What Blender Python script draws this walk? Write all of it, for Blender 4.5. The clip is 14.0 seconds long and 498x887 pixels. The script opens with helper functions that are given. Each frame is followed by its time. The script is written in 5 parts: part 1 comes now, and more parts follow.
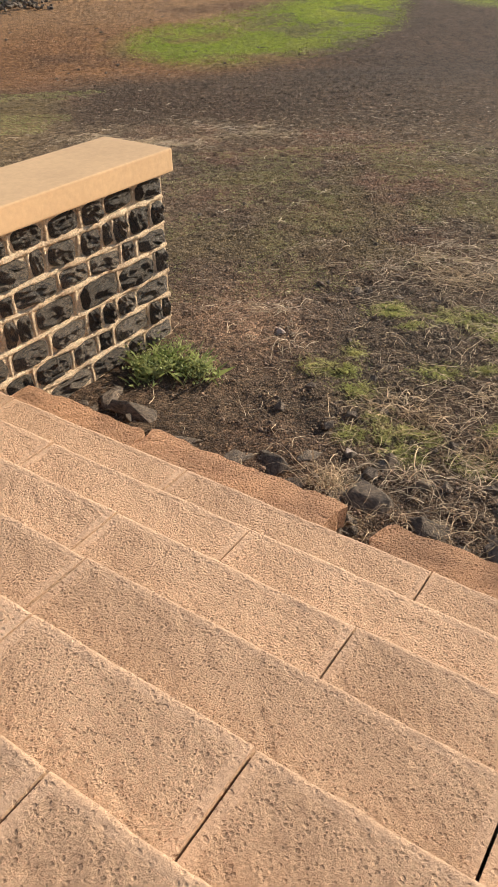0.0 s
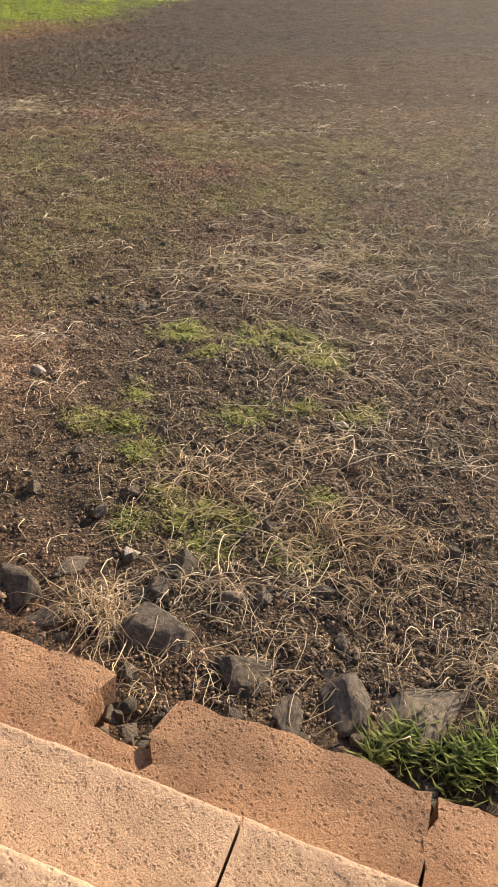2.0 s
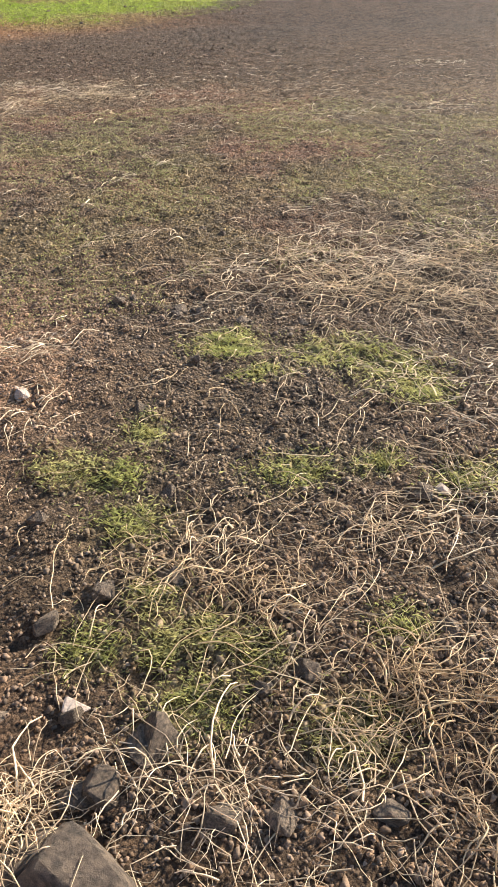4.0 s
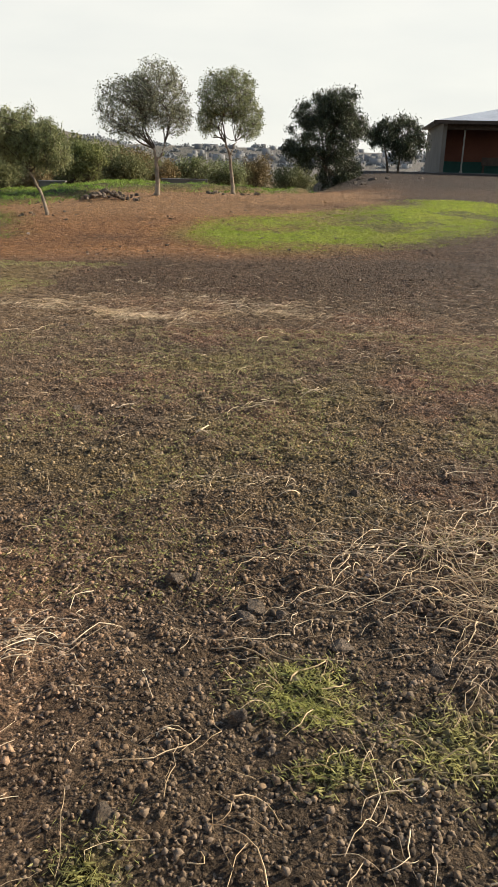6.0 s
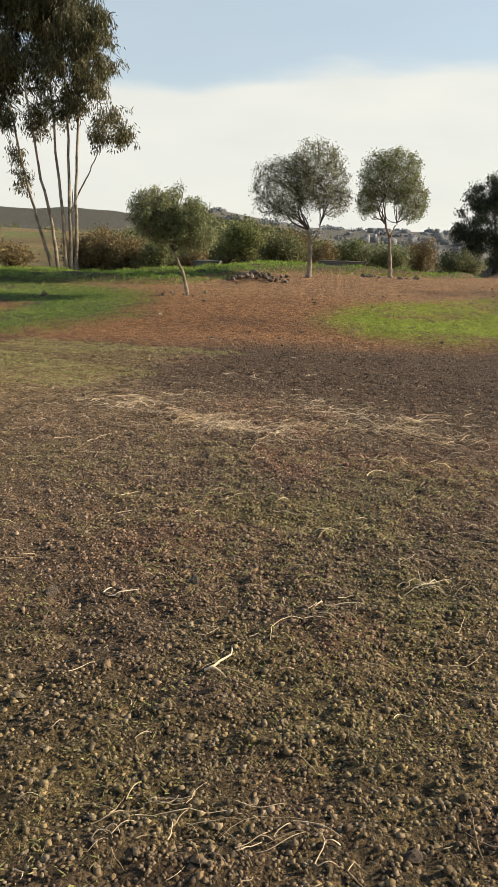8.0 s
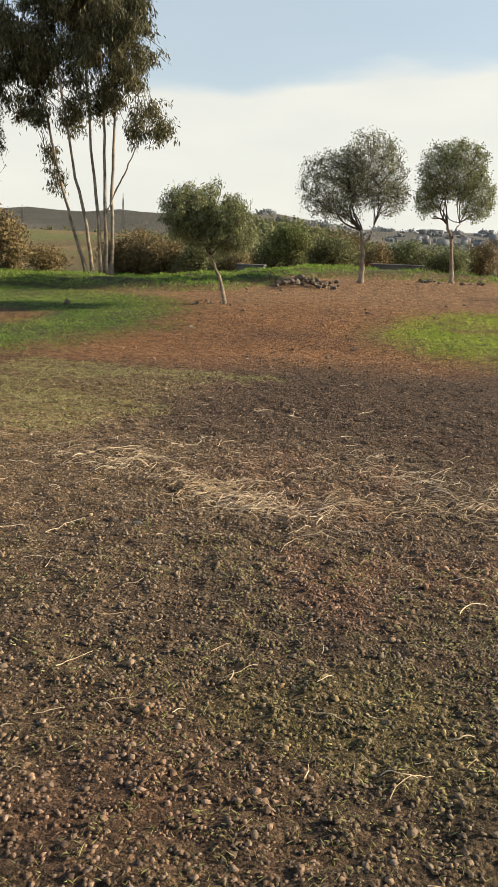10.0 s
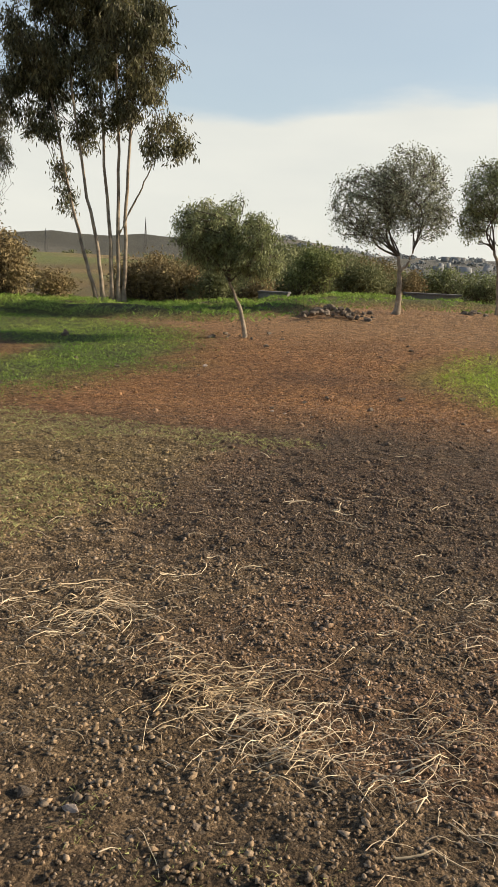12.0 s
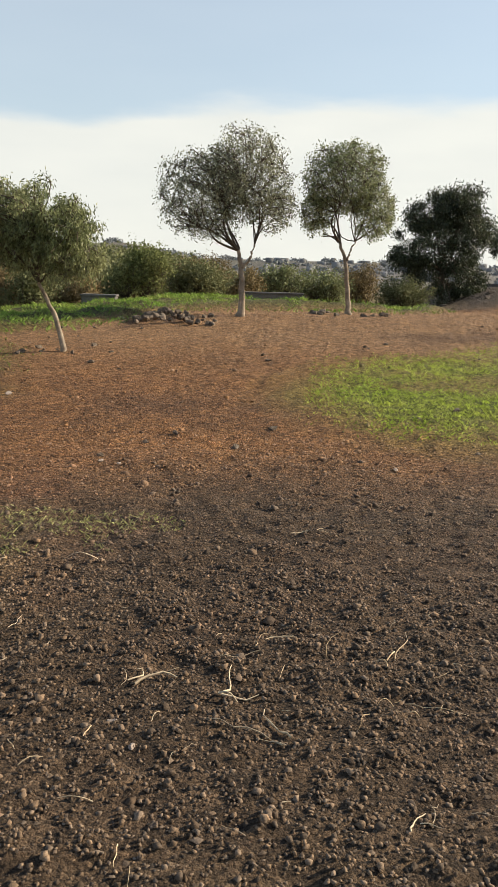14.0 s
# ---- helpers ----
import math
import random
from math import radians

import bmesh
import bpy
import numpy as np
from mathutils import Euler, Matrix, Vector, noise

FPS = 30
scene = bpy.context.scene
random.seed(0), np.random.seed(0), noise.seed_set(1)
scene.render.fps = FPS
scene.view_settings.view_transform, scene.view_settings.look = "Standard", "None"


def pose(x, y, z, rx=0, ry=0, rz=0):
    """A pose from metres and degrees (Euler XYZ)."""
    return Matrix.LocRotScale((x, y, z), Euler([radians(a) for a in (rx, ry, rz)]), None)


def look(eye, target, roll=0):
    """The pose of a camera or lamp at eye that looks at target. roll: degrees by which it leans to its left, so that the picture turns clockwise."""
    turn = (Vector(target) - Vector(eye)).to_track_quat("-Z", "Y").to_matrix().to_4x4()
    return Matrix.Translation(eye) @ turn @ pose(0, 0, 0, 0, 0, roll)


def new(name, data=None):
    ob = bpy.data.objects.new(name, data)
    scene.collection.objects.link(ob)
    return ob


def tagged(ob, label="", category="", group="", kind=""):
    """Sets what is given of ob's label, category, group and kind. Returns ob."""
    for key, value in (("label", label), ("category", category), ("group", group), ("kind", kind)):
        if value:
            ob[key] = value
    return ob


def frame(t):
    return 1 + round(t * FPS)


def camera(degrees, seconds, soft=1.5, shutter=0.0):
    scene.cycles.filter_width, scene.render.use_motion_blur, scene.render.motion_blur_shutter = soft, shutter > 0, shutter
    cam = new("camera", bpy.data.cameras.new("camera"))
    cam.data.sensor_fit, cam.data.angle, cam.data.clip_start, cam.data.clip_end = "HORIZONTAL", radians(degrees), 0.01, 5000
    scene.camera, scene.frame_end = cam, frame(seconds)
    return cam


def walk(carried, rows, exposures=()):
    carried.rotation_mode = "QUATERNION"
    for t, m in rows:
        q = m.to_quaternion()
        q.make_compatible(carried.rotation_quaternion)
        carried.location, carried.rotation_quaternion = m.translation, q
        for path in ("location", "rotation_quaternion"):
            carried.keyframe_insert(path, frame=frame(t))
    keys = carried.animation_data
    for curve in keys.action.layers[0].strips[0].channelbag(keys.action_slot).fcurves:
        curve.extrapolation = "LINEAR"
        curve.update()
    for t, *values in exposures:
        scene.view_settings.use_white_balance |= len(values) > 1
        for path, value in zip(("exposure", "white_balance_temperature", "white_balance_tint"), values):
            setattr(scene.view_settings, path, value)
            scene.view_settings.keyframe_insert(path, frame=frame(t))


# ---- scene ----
cam = camera(36.7, 14.0)
PATH = [
    (0, (-1.597, 1.362, 2.737), (-1.355, 2.979, 1.585), -0.4),
    (0.5, (-1.434, 1.707, 2.706), (-0.98, 3.249, 1.516), 1.0),
    (1, (-1.219, 2.037, 2.644), (-0.731, 3.525, 1.4), 0.2),
    (1.5, (-1.074, 2.314, 2.5), (-0.468, 3.761, 1.259), 2.2),
    (2, (-0.949, 2.611, 2.392), (-0.286, 4.086, 1.215), 3.7),
    (2.2, (-0.866, 2.718, 2.312), (-0.255, 4.234, 1.16), 2.4),
    (4.3, (-0.172, 3.848, 1.653), (0.207, 5.436, 0.497), 0.4),
    (4.5, (-0.115, 3.964, 1.568), (0.246, 5.587, 0.456), 0.8),
    (5, (-0.023, 4.256, 1.501), (0.287, 5.999, 0.571), 1.2),
    (5.5, (0.126, 4.66, 1.472), (0.308, 6.494, 0.697), 1.5),
    (5.6, (0.241, 4.766, 1.467), (0.299, 6.607, 0.688), 0.3),
    (6, (0.323, 5.044, 1.499), (0.28, 6.92, 0.809), 1.5),
    (6.5, (0.413, 5.473, 1.543), (0.292, 7.362, 0.898), 2.2),
    (7, (0.529, 5.968, 1.469), (0.303, 7.867, 0.883), 2.7),
    (7.5, (0.563, 6.448, 1.479), (0.159, 8.327, 0.926), 2.6),
    (8, (0.601, 6.954, 1.485), (0.139, 8.832, 0.973), 2.2),
    (8.5, (0.558, 7.49, 1.494), (-0.002, 9.348, 1.012), 2.0),
    (8.7, (0.513, 7.708, 1.463), (-0.047, 9.567, 0.981), 2.1),
    (10.8, (-0.027, 9.445, 1.523), (-0.623, 11.28, 0.998), 1.9),
    (11, (-0.104, 9.638, 1.503), (-0.7, 11.482, 1.007), 1.9),
    (11.5, (-0.308, 10.189, 1.496), (-0.877, 12.054, 1.05), 2.6),
    (12, (-0.489, 10.73, 1.509), (-1.123, 12.572, 1.057), 2.7),
    (12.5, (-0.749, 11.239, 1.497), (-1.428, 13.065, 1.042), 2.0),
    (13, (-0.909, 11.754, 1.476), (-1.523, 13.608, 1.047), 0.7),
    (13.5, (-1.085, 12.319, 1.458), (-1.544, 14.221, 1.046), 1.1),
    (14, (-1.123, 12.978, 1.416), (-1.344, 14.919, 0.986), 1.6),
]
walk(cam, [(t, look(eye, target, roll)) for t, eye, target, roll in PATH],
     [(0, 0.76, 6550, 9), (1.5, 0.95, 6700, 9), (2.2, 1.05, 6750, 9), (4.3, 1.42, 6150, 9), (4.6, 1.36, 6100, 9), (5.0, 1.14, 6200, 9), (5.6, 0.92, 6500, 9), (6.3, 0.58, 6750, 7), (7.0, 0.47, 6800, 7),
      (7.5, 0.49, 6850, 7), (8.0, 0.64, 6800, 7), (8.7, 0.65, 6800, 7), (10.8, 0.67, 6850, 7), (12.2, 0.57, 6800, 7), (13.2, 0.66, 6700, 7), (14, 0.7, 6700, 7)])

# ---- light: low sun from the right, bright cloud bank over the horizon ----
SUN_AZ, SUN_EL = 24.0, 23.0
world = bpy.data.worlds.new("world")
scene.world = world
world.use_nodes = True
wn, wl = world.node_tree.nodes, world.node_tree.links
sky = wn.new("ShaderNodeTexSky")
sky.sky_type, sky.sun_disc = "NISHITA", False
sky.sun_elevation, sky.sun_rotation = radians(SUN_EL), radians(90 - SUN_AZ)
sky.air_density, sky.dust_density, sky.ozone_density = 1.2, 0.6, 3.0
wc = wn.new("ShaderNodeTexCoord")
wm = wn.new("ShaderNodeMapping")
wm.inputs["Scale"].default_value = (1.0, 1.0, 4.0)
wl.new(wc.outputs["Generated"], wm.inputs[0])
wnoise = wn.new("ShaderNodeTexNoise")
wnoise.inputs["Scale"].default_value, wnoise.inputs["Detail"].default_value = 2.2, 6
wl.new(wm.outputs[0], wnoise.inputs["Vector"])
wsep = wn.new("ShaderNodeSeparateXYZ")
wl.new(wc.outputs["Generated"], wsep.inputs[0])
wadd = wn.new("ShaderNodeMath")
wadd.operation = "MULTIPLY_ADD"
wl.new(wnoise.outputs["Fac"], wadd.inputs[0])
wadd.inputs[1].default_value = -0.17
wl.new(wsep.outputs["Z"], wadd.inputs[2])
wramp = wn.new("ShaderNodeMapRange")
wramp.interpolation_type = "SMOOTHSTEP"
wl.new(wadd.outputs[0], wramp.inputs[0])
wramp.inputs["From Min"].default_value, wramp.inputs["From Max"].default_value = 0.09, 0.125
wramp.inputs["To Min"].default_value, wramp.inputs["To Max"].default_value = 0.96, 0.5
wmix = wn.new("ShaderNodeMix")
wmix.data_type = "RGBA"
whigh = wn.new("ShaderNodeMapRange")
wl.new(wsep.outputs["Z"], whigh.inputs[0])
whigh.inputs["From Min"].default_value, whigh.inputs["From Max"].default_value = 0.3, 0.6
whigh.inputs["To Min"].default_value, whigh.inputs["To Max"].default_value = 1.0, 0.12
wmul = wn.new("ShaderNodeMath")
wmul.operation = "MULTIPLY"
wl.new(wramp.outputs[0], wmul.inputs[0])
wl.new(whigh.outputs[0], wmul.inputs[1])
wl.new(wmul.outputs[0], wmix.inputs[0])
wl.new(sky.outputs[0], wmix.inputs[6])
wcl = wn.new("ShaderNodeTexNoise")
wcl.inputs["Scale"].default_value, wcl.inputs["Detail"].default_value = 5.0, 5
wl.new(wm.outputs[0], wcl.inputs["Vector"])
wcr = wn.new("ShaderNodeMix")
wcr.data_type = "RGBA"
wl.new(wcl.outputs["Fac"], wcr.inputs[0])
wcr.inputs[6].default_value, wcr.inputs[7].default_value = (5.2, 5.3, 5.2, 1), (6.5, 6.4, 6.0, 1)
wveil = wn.new("ShaderNodeMix")
wveil.data_type = "RGBA"
wl.new(wramp.outputs[0], wveil.inputs[0])
wveil.inputs[6].default_value = (4.5, 5.35, 6.6, 1)
wl.new(wcr.outputs[2], wveil.inputs[7])
wl.new(wveil.outputs[2], wmix.inputs[7])
wl.new(wmix.outputs[2], wn["Background"].inputs[0])
wn["Background"].inputs[1].default_value = 0.096

sun_data = bpy.data.lights.new("sun", "SUN")
sun_data.energy, sun_data.angle, sun_data.color = 5.0, radians(0.7), (1.0, 0.86, 0.68)
sun = new("sun", sun_data)
sa, se = radians(SUN_AZ), radians(SUN_EL)
sun.matrix_world = look((40 * math.cos(sa), 40 * math.sin(sa), 30), (40 * math.cos(sa) - math.cos(sa) * math.cos(se), 40 * math.sin(sa) - math.sin(sa) * math.cos(se), 30 - math.sin(se)))
rng = np.random.default_rng(7)


# ---- materials ----
def surf(name, c1, c2, scale=3.0, fine=60.0, rough=0.9, bump=0.3, spread=0.25, rnd="", thin=0.0, attr="", grain=0.35, metal=0.0, dist=0.01):
    """Two colours mixed by large noise, fine grain over it, and bump; rnd: object or island variation."""
    m = bpy.data.materials.new(name)
    m.use_nodes = True
    n, l = m.node_tree.nodes, m.node_tree.links
    b, out = n["Principled BSDF"], n["Material Output"]
    tc = n.new("ShaderNodeTexCoord")
    a = n.new("ShaderNodeTexNoise")
    a.inputs["Scale"].default_value, a.inputs["Detail"].default_value = scale, 5
    f = n.new("ShaderNodeTexNoise")
    f.inputs["Scale"].default_value, f.inputs["Detail"].default_value, f.inputs["Roughness"].default_value = fine, 6, 0.65
    for t in (a, f):
        l.new(tc.outputs["Object"], t.inputs["Vector"])
    r = n.new("ShaderNodeMapRange")
    r.inputs["From Min"].default_value, r.inputs["From Max"].default_value = 0.35, 0.65
    l.new(a.outputs["Fac"], r.inputs[0])
    mix = n.new("ShaderNodeMix")
    mix.data_type = "RGBA"
    l.new(r.outputs[0], mix.inputs[0])
    mix.inputs[6].default_value, mix.inputs[7].default_value = (*c1, 1), (*c2, 1)
    col = mix.outputs[2]
    if attr:
        at = n.new("ShaderNodeAttribute")
        at.attribute_name = attr
        col = at.outputs["Color"]
    v = n.new("ShaderNodeMapRange")
    v.inputs["From Min"].default_value, v.inputs["From Max"].default_value = 0.3, 0.7
    v.inputs["To Min"].default_value, v.inputs["To Max"].default_value = 1 - grain, 1 + grain
    l.new(f.outputs["Fac"], v.inputs[0])
    val = v.outputs[0]
    if rnd:
        o = n.new("ShaderNodeObjectInfo" if rnd == "object" else "ShaderNodeNewGeometry")
        q = n.new("ShaderNodeMapRange")
        q.inputs["To Min"].default_value, q.inputs["To Max"].default_value = 1 - spread, 1 + spread
        l.new(o.outputs["Random" if rnd == "object" else "Random Per Island"], q.inputs[0])
        mu = n.new("ShaderNodeMath")
        mu.operation = "MULTIPLY"
        l.new(val, mu.inputs[0])
        l.new(q.outputs[0], mu.inputs[1])
        val = mu.outputs[0]
    hs = n.new("ShaderNodeHueSaturation")
    l.new(col, hs.inputs["Color"])
    l.new(val, hs.inputs["Value"])
    l.new(hs.outputs[0], b.inputs["Base Color"])
    b.inputs["Roughness"].default_value, b.inputs["Metallic"].default_value = rough, metal
    b.inputs["Specular IOR Level"].default_value = 0.3
    if bump:
        bp = n.new("ShaderNodeBump")
        bp.inputs["Strength"].default_value, bp.inputs["Distance"].default_value = bump, dist
        l.new(f.outputs["Fac"], bp.inputs["Height"])
        l.new(bp.outputs[0], b.inputs["Normal"])
    if thin:
        tr = n.new("ShaderNodeBsdfTranslucent")
        l.new(hs.outputs[0], tr.inputs[0])
        ms = n.new("ShaderNodeMixShader")
        ms.inputs[0].default_value = thin
        l.new(b.outputs[0], ms.inputs[1])
        l.new(tr.outputs[0], ms.inputs[2])
        l.new(ms.outputs[0], out.inputs[0])
    return m


def pitted(name, c1, c2, pit, depth, pit_shade=0.5):
    """Weathered cast stone, with small pits, their shade darkened into the colour, and stains."""
    m = surf(name, c1, c2, 2.5, 90, 0.92, 0.0, 0.1, "object", grain=0.22)
    n, l = m.node_tree.nodes, m.node_tree.links
    b = n["Principled BSDF"]
    tc = n["Texture Coordinate"]
    warp = n.new("ShaderNodeTexNoise")
    warp.inputs["Scale"].default_value, warp.inputs["Detail"].default_value = pit * 0.8, 3
    l.new(tc.outputs["Object"], warp.inputs["Vector"])
    shift = n.new("ShaderNodeVectorMath")
    shift.operation = "MULTIPLY_ADD"
    l.new(warp.outputs["Color"], shift.inputs[0])
    shift.inputs[1].default_value = (0.9 / pit,) * 3
    l.new(tc.outputs["Object"], shift.inputs[2])
    va = n.new("ShaderNodeTexVoronoi")
    va.inputs["Scale"].default_value = pit
    l.new(shift.outputs[0], va.inputs["Vector"])
    pick = n.new("ShaderNodeSeparateColor")
    l.new(va.outputs["Color"], pick.inputs[0])
    wide = n.new("ShaderNodeMapRange")
    wide.inputs["From Min"].default_value, wide.inputs["From Max"].default_value = 0.2, 1.0
    wide.inputs["To Min"].default_value, wide.inputs["To Max"].default_value = 0.0, 0.42
    l.new(pick.outputs[0], wide.inputs[0])
    gap = n.new("ShaderNodeMath")
    gap.operation = "SUBTRACT"
    l.new(va.outputs["Distance"], gap.inputs[0])
    l.new(wide.outputs[0], gap.inputs[1])
    r = n.new("ShaderNodeMapRange")
    r.inputs["From Min"].default_value, r.inputs["From Max"].default_value = -0.08, 0.14
    l.new(gap.outputs[0], r.inputs[0])
    vb = n.new("ShaderNodeTexNoise")
    vb.inputs["Scale"].default_value, vb.inputs["Detail"].default_value, vb.inputs["Roughness"].default_value = pit * 1.1, 7, 0.75
    l.new(tc.outputs["Object"], vb.inputs["Vector"])
    s = n.new("ShaderNodeMath")
    s.operation = "MULTIPLY_ADD"
    l.new(vb.outputs["Fac"], s.inputs[0])
    s.inputs[1].default_value = 2.0
    l.new(r.outputs[0], s.inputs[2])
    bp = n.new("ShaderNodeBump")
    bp.inputs["Strength"].default_value, bp.inputs["Distance"].default_value = 0.9, depth
    l.new(s.outputs[0], bp.inputs["Height"])
    l.new(bp.outputs[0], b.inputs["Normal"])
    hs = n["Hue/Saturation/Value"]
    # the pit mask also lowers the colour value, painting shade into the hollows
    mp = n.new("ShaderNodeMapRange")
    mp.inputs["To Min"].default_value, mp.inputs["To Max"].default_value = 1 - pit_shade, 1.0
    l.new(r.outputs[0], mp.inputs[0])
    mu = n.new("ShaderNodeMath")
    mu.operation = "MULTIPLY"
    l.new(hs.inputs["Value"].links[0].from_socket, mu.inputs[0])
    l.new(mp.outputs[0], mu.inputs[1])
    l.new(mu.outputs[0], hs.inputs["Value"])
    return m


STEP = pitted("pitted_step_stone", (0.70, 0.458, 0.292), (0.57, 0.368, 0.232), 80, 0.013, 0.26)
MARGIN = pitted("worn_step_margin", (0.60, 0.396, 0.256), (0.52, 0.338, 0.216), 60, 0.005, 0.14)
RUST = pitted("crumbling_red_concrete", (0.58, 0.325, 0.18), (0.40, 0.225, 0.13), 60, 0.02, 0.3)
CAP = surf("painted_cap_concrete", (0.57, 0.375, 0.205), (0.51, 0.335, 0.185), 1.5, 25, 0.8, 0.15, grain=0.08)
MORTAR = surf("sandy_mortar", (0.72, 0.56, 0.38), (0.55, 0.40, 0.26), 6, 70, 0.95, 1.0, grain=0.35, dist=0.03)
BASALT = surf("dark_basalt", (0.030, 0.034, 0.038), (0.20, 0.155, 0.11), 13, 55, 0.45, 1.0, 0.45, "object", grain=0.65, dist=0.025)
ROCK = surf("weathered_rock", (0.08, 0.065, 0.052), (0.20, 0.15, 0.108), 8, 60, 0.9, 0.8, 0.3, "object", grain=0.4)
PALE = surf("pale_stone", (0.46, 0.37, 0.30), (0.33, 0.26, 0.215), 8, 60, 0.9, 0.4, 0.1, "object", grain=0.15)
GRAVEL = surf("loose_gravel", (0.2, 0.14, 0.09), (0.2, 0.14, 0.09), 2.5, 70, 0.85, 0.5, 0.62, "island", attr="soil", grain=0.35)
STRAW = surf("dry_straw", (0.72, 0.58, 0.41), (0.53, 0.39, 0.23), 1.2, 40, 0.7, 0.0, 0.5, "island", grain=0.15)
WEED = surf("feathery_weed", (0.35, 0.36, 0.13), (0.47, 0.44, 0.20), 3, 30, 0.7, 0.0, 0.4, "island", thin=0.45, grain=0.15)
LAWN = surf("bright_grass", (0.29, 0.39, 0.05), (0.40, 0.44, 0.09), 0.9, 8, 0.7, 0.0, 0.35, "island", thin=0.5, grain=0.2)
DEEP = surf("deep_green_grass", (0.17, 0.29, 0.045), (0.28, 0.34, 0.08), 0.9, 8, 0.7, 0.0, 0.4, "island", thin=0.35, grain=0.2)
SHOOT = surf("weed_leaf", (0.23, 0.28, 0.09), (0.34, 0.36, 0.15), 6, 30, 0.7, 0.0, 0.45, "island", thin=0.35, grain=0.2)
GUM = surf("gum_leaf", (0.07, 0.075, 0.036), (0.155, 0.135, 0.064), 0.5, 9, 0.5, 0.0, 0.6, "island", thin=0.32, grain=0.25)
SILVER = surf("silvery_leaf", (0.17, 0.18, 0.11), (0.28, 0.28, 0.17), 0.9, 9, 0.45, 0.0, 0.6, "island", thin=0.25, grain=0.2)
OLIVE = surf("olive_leaf", (0.16, 0.185, 0.08), (0.255, 0.265, 0.125), 0.9, 9, 0.5, 0.0, 0.55, "island", thin=0.3, grain=0.2)
DARKLEAF = surf("dark_leaf", (0.035, 0.045, 0.024), (0.075, 0.085, 0.042), 0.8, 9, 0.5, 0.0, 0.6, "island", thin=0.2, grain=0.2)
SCRUB = surf("brown_scrub", (0.19, 0.145, 0.07), (0.28, 0.21, 0.10), 0.9, 9, 0.8, 0.0, 0.3, "island", thin=0.2, grain=0.2)
SCRUBGREEN = surf("green_scrub", (0.135, 0.145, 0.065), (0.20, 0.20, 0.09), 0.9, 9, 0.8, 0.0, 0.3, "island", thin=0.25, grain=0.2)
LIME = surf("yellow_green_scrub", (0.15, 0.175, 0.06), (0.21, 0.22, 0.085), 0.9, 9, 0.8, 0.0, 0.5, "island", thin=0.3, grain=0.2)
BARK = surf("pale_bark", (0.36, 0.29, 0.215), (0.17, 0.13, 0.095), 5, 40, 0.9, 0.5, grain=0.3)
TWIG = surf("dark_bark", (0.065, 0.05, 0.037), (0.11, 0.085, 0.06), 5, 40, 0.9, 0.5, grain=0.3)
SOIL = surf("soil", (0.1, 0.07, 0.05), (0.1, 0.07, 0.05), 1.0, 110, 0.95, 1.0, attr="soil", grain=0.8, dist=0.04)
n, l = SOIL.node_tree.nodes, SOIL.node_tree.links
for cells, low, high in ((60, 0.45, 1.5), (26, 0.62, 1.3), (9, 0.8, 1.15)):
    vo = n.new("ShaderNodeTexVoronoi")
    vo.inputs["Scale"].default_value = cells
    l.new(n["Texture Coordinate"].outputs["Object"], vo.inputs["Vector"])
    sp = n.new("ShaderNodeSeparateColor")
    l.new(vo.outputs["Color"], sp.inputs[0])
    mp = n.new("ShaderNodeMapRange")
    mp.inputs["To Min"].default_value, mp.inputs["To Max"].default_value = low, high
    l.new(sp.outputs[0], mp.inputs[0])
    mu = n.new("ShaderNodeMath")
    mu.operation = "MULTIPLY"
    hv = n["Hue/Saturation/Value"].inputs["Value"]
    l.new(hv.links[0].from_socket, mu.inputs[0])
    l.new(mp.outputs[0], mu.inputs[1])
    l.new(mu.outputs[0], hv)
    ad = n.new("ShaderNodeMath")
    ad.operation = "MULTIPLY_ADD"
    hb = n["Bump"].inputs["Height"]
    l.new(vo.outputs["Distance"], ad.inputs[0])
    ad.inputs[1].default_value = -0.55
    l.new(hb.links[0].from_socket, ad.inputs[2])
    l.new(ad.outputs[0], hb)
TIN = surf("sheet_metal_roof", (0.62, 0.63, 0.64), (0.5, 0.51, 0.52), 0.7, 6, 0.45, 0.0, grain=0.12, metal=0.3)
PLASTER = surf("grey_plaster", (0.18, 0.158, 0.13), (0.145, 0.128, 0.108), 1.0, 20, 0.9, 0.1, grain=0.12)
BRICKRED = surf("red_painted_wall", (0.145, 0.055, 0.033), (0.115, 0.045, 0.03), 0.8, 15, 0.85, 0.1, grain=0.15)
DADO = surf("green_painted_dado", (0.015, 0.075, 0.058), (0.012, 0.055, 0.044), 1.2, 20, 0.7, 0.0, grain=0.12)
POSTPAINT = surf("weathered_post_paint", (0.30, 0.27, 0.22), (0.2, 0.18, 0.15), 3, 30, 0.7, 0.0, grain=0.15)
DARKWOOD = surf("dark_wood", (0.05, 0.035, 0.025), (0.08, 0.055, 0.04), 4, 30, 0.8, 0.2, grain=0.25)
CONCRETE = surf("dull_concrete", (0.16, 0.15, 0.14), (0.10, 0.095, 0.09), 2, 30, 0.9, 0.3, grain=0.25)
# distance haze is mixed into these two base colours, greyed and flattened
TOWN = surf("haze_greyed_town_walls", (0.27, 0.265, 0.26), (0.22, 0.22, 0.22), 0.02, 0.3, 0.9, 0.0, 0.3, "island", grain=0.1)
FARTREE = surf("haze_greyed_far_trees", (0.22, 0.23, 0.23), (0.28, 0.29, 0.29), 0.02, 0.4, 0.9, 0.0, 0.3, "island", grain=0.15)


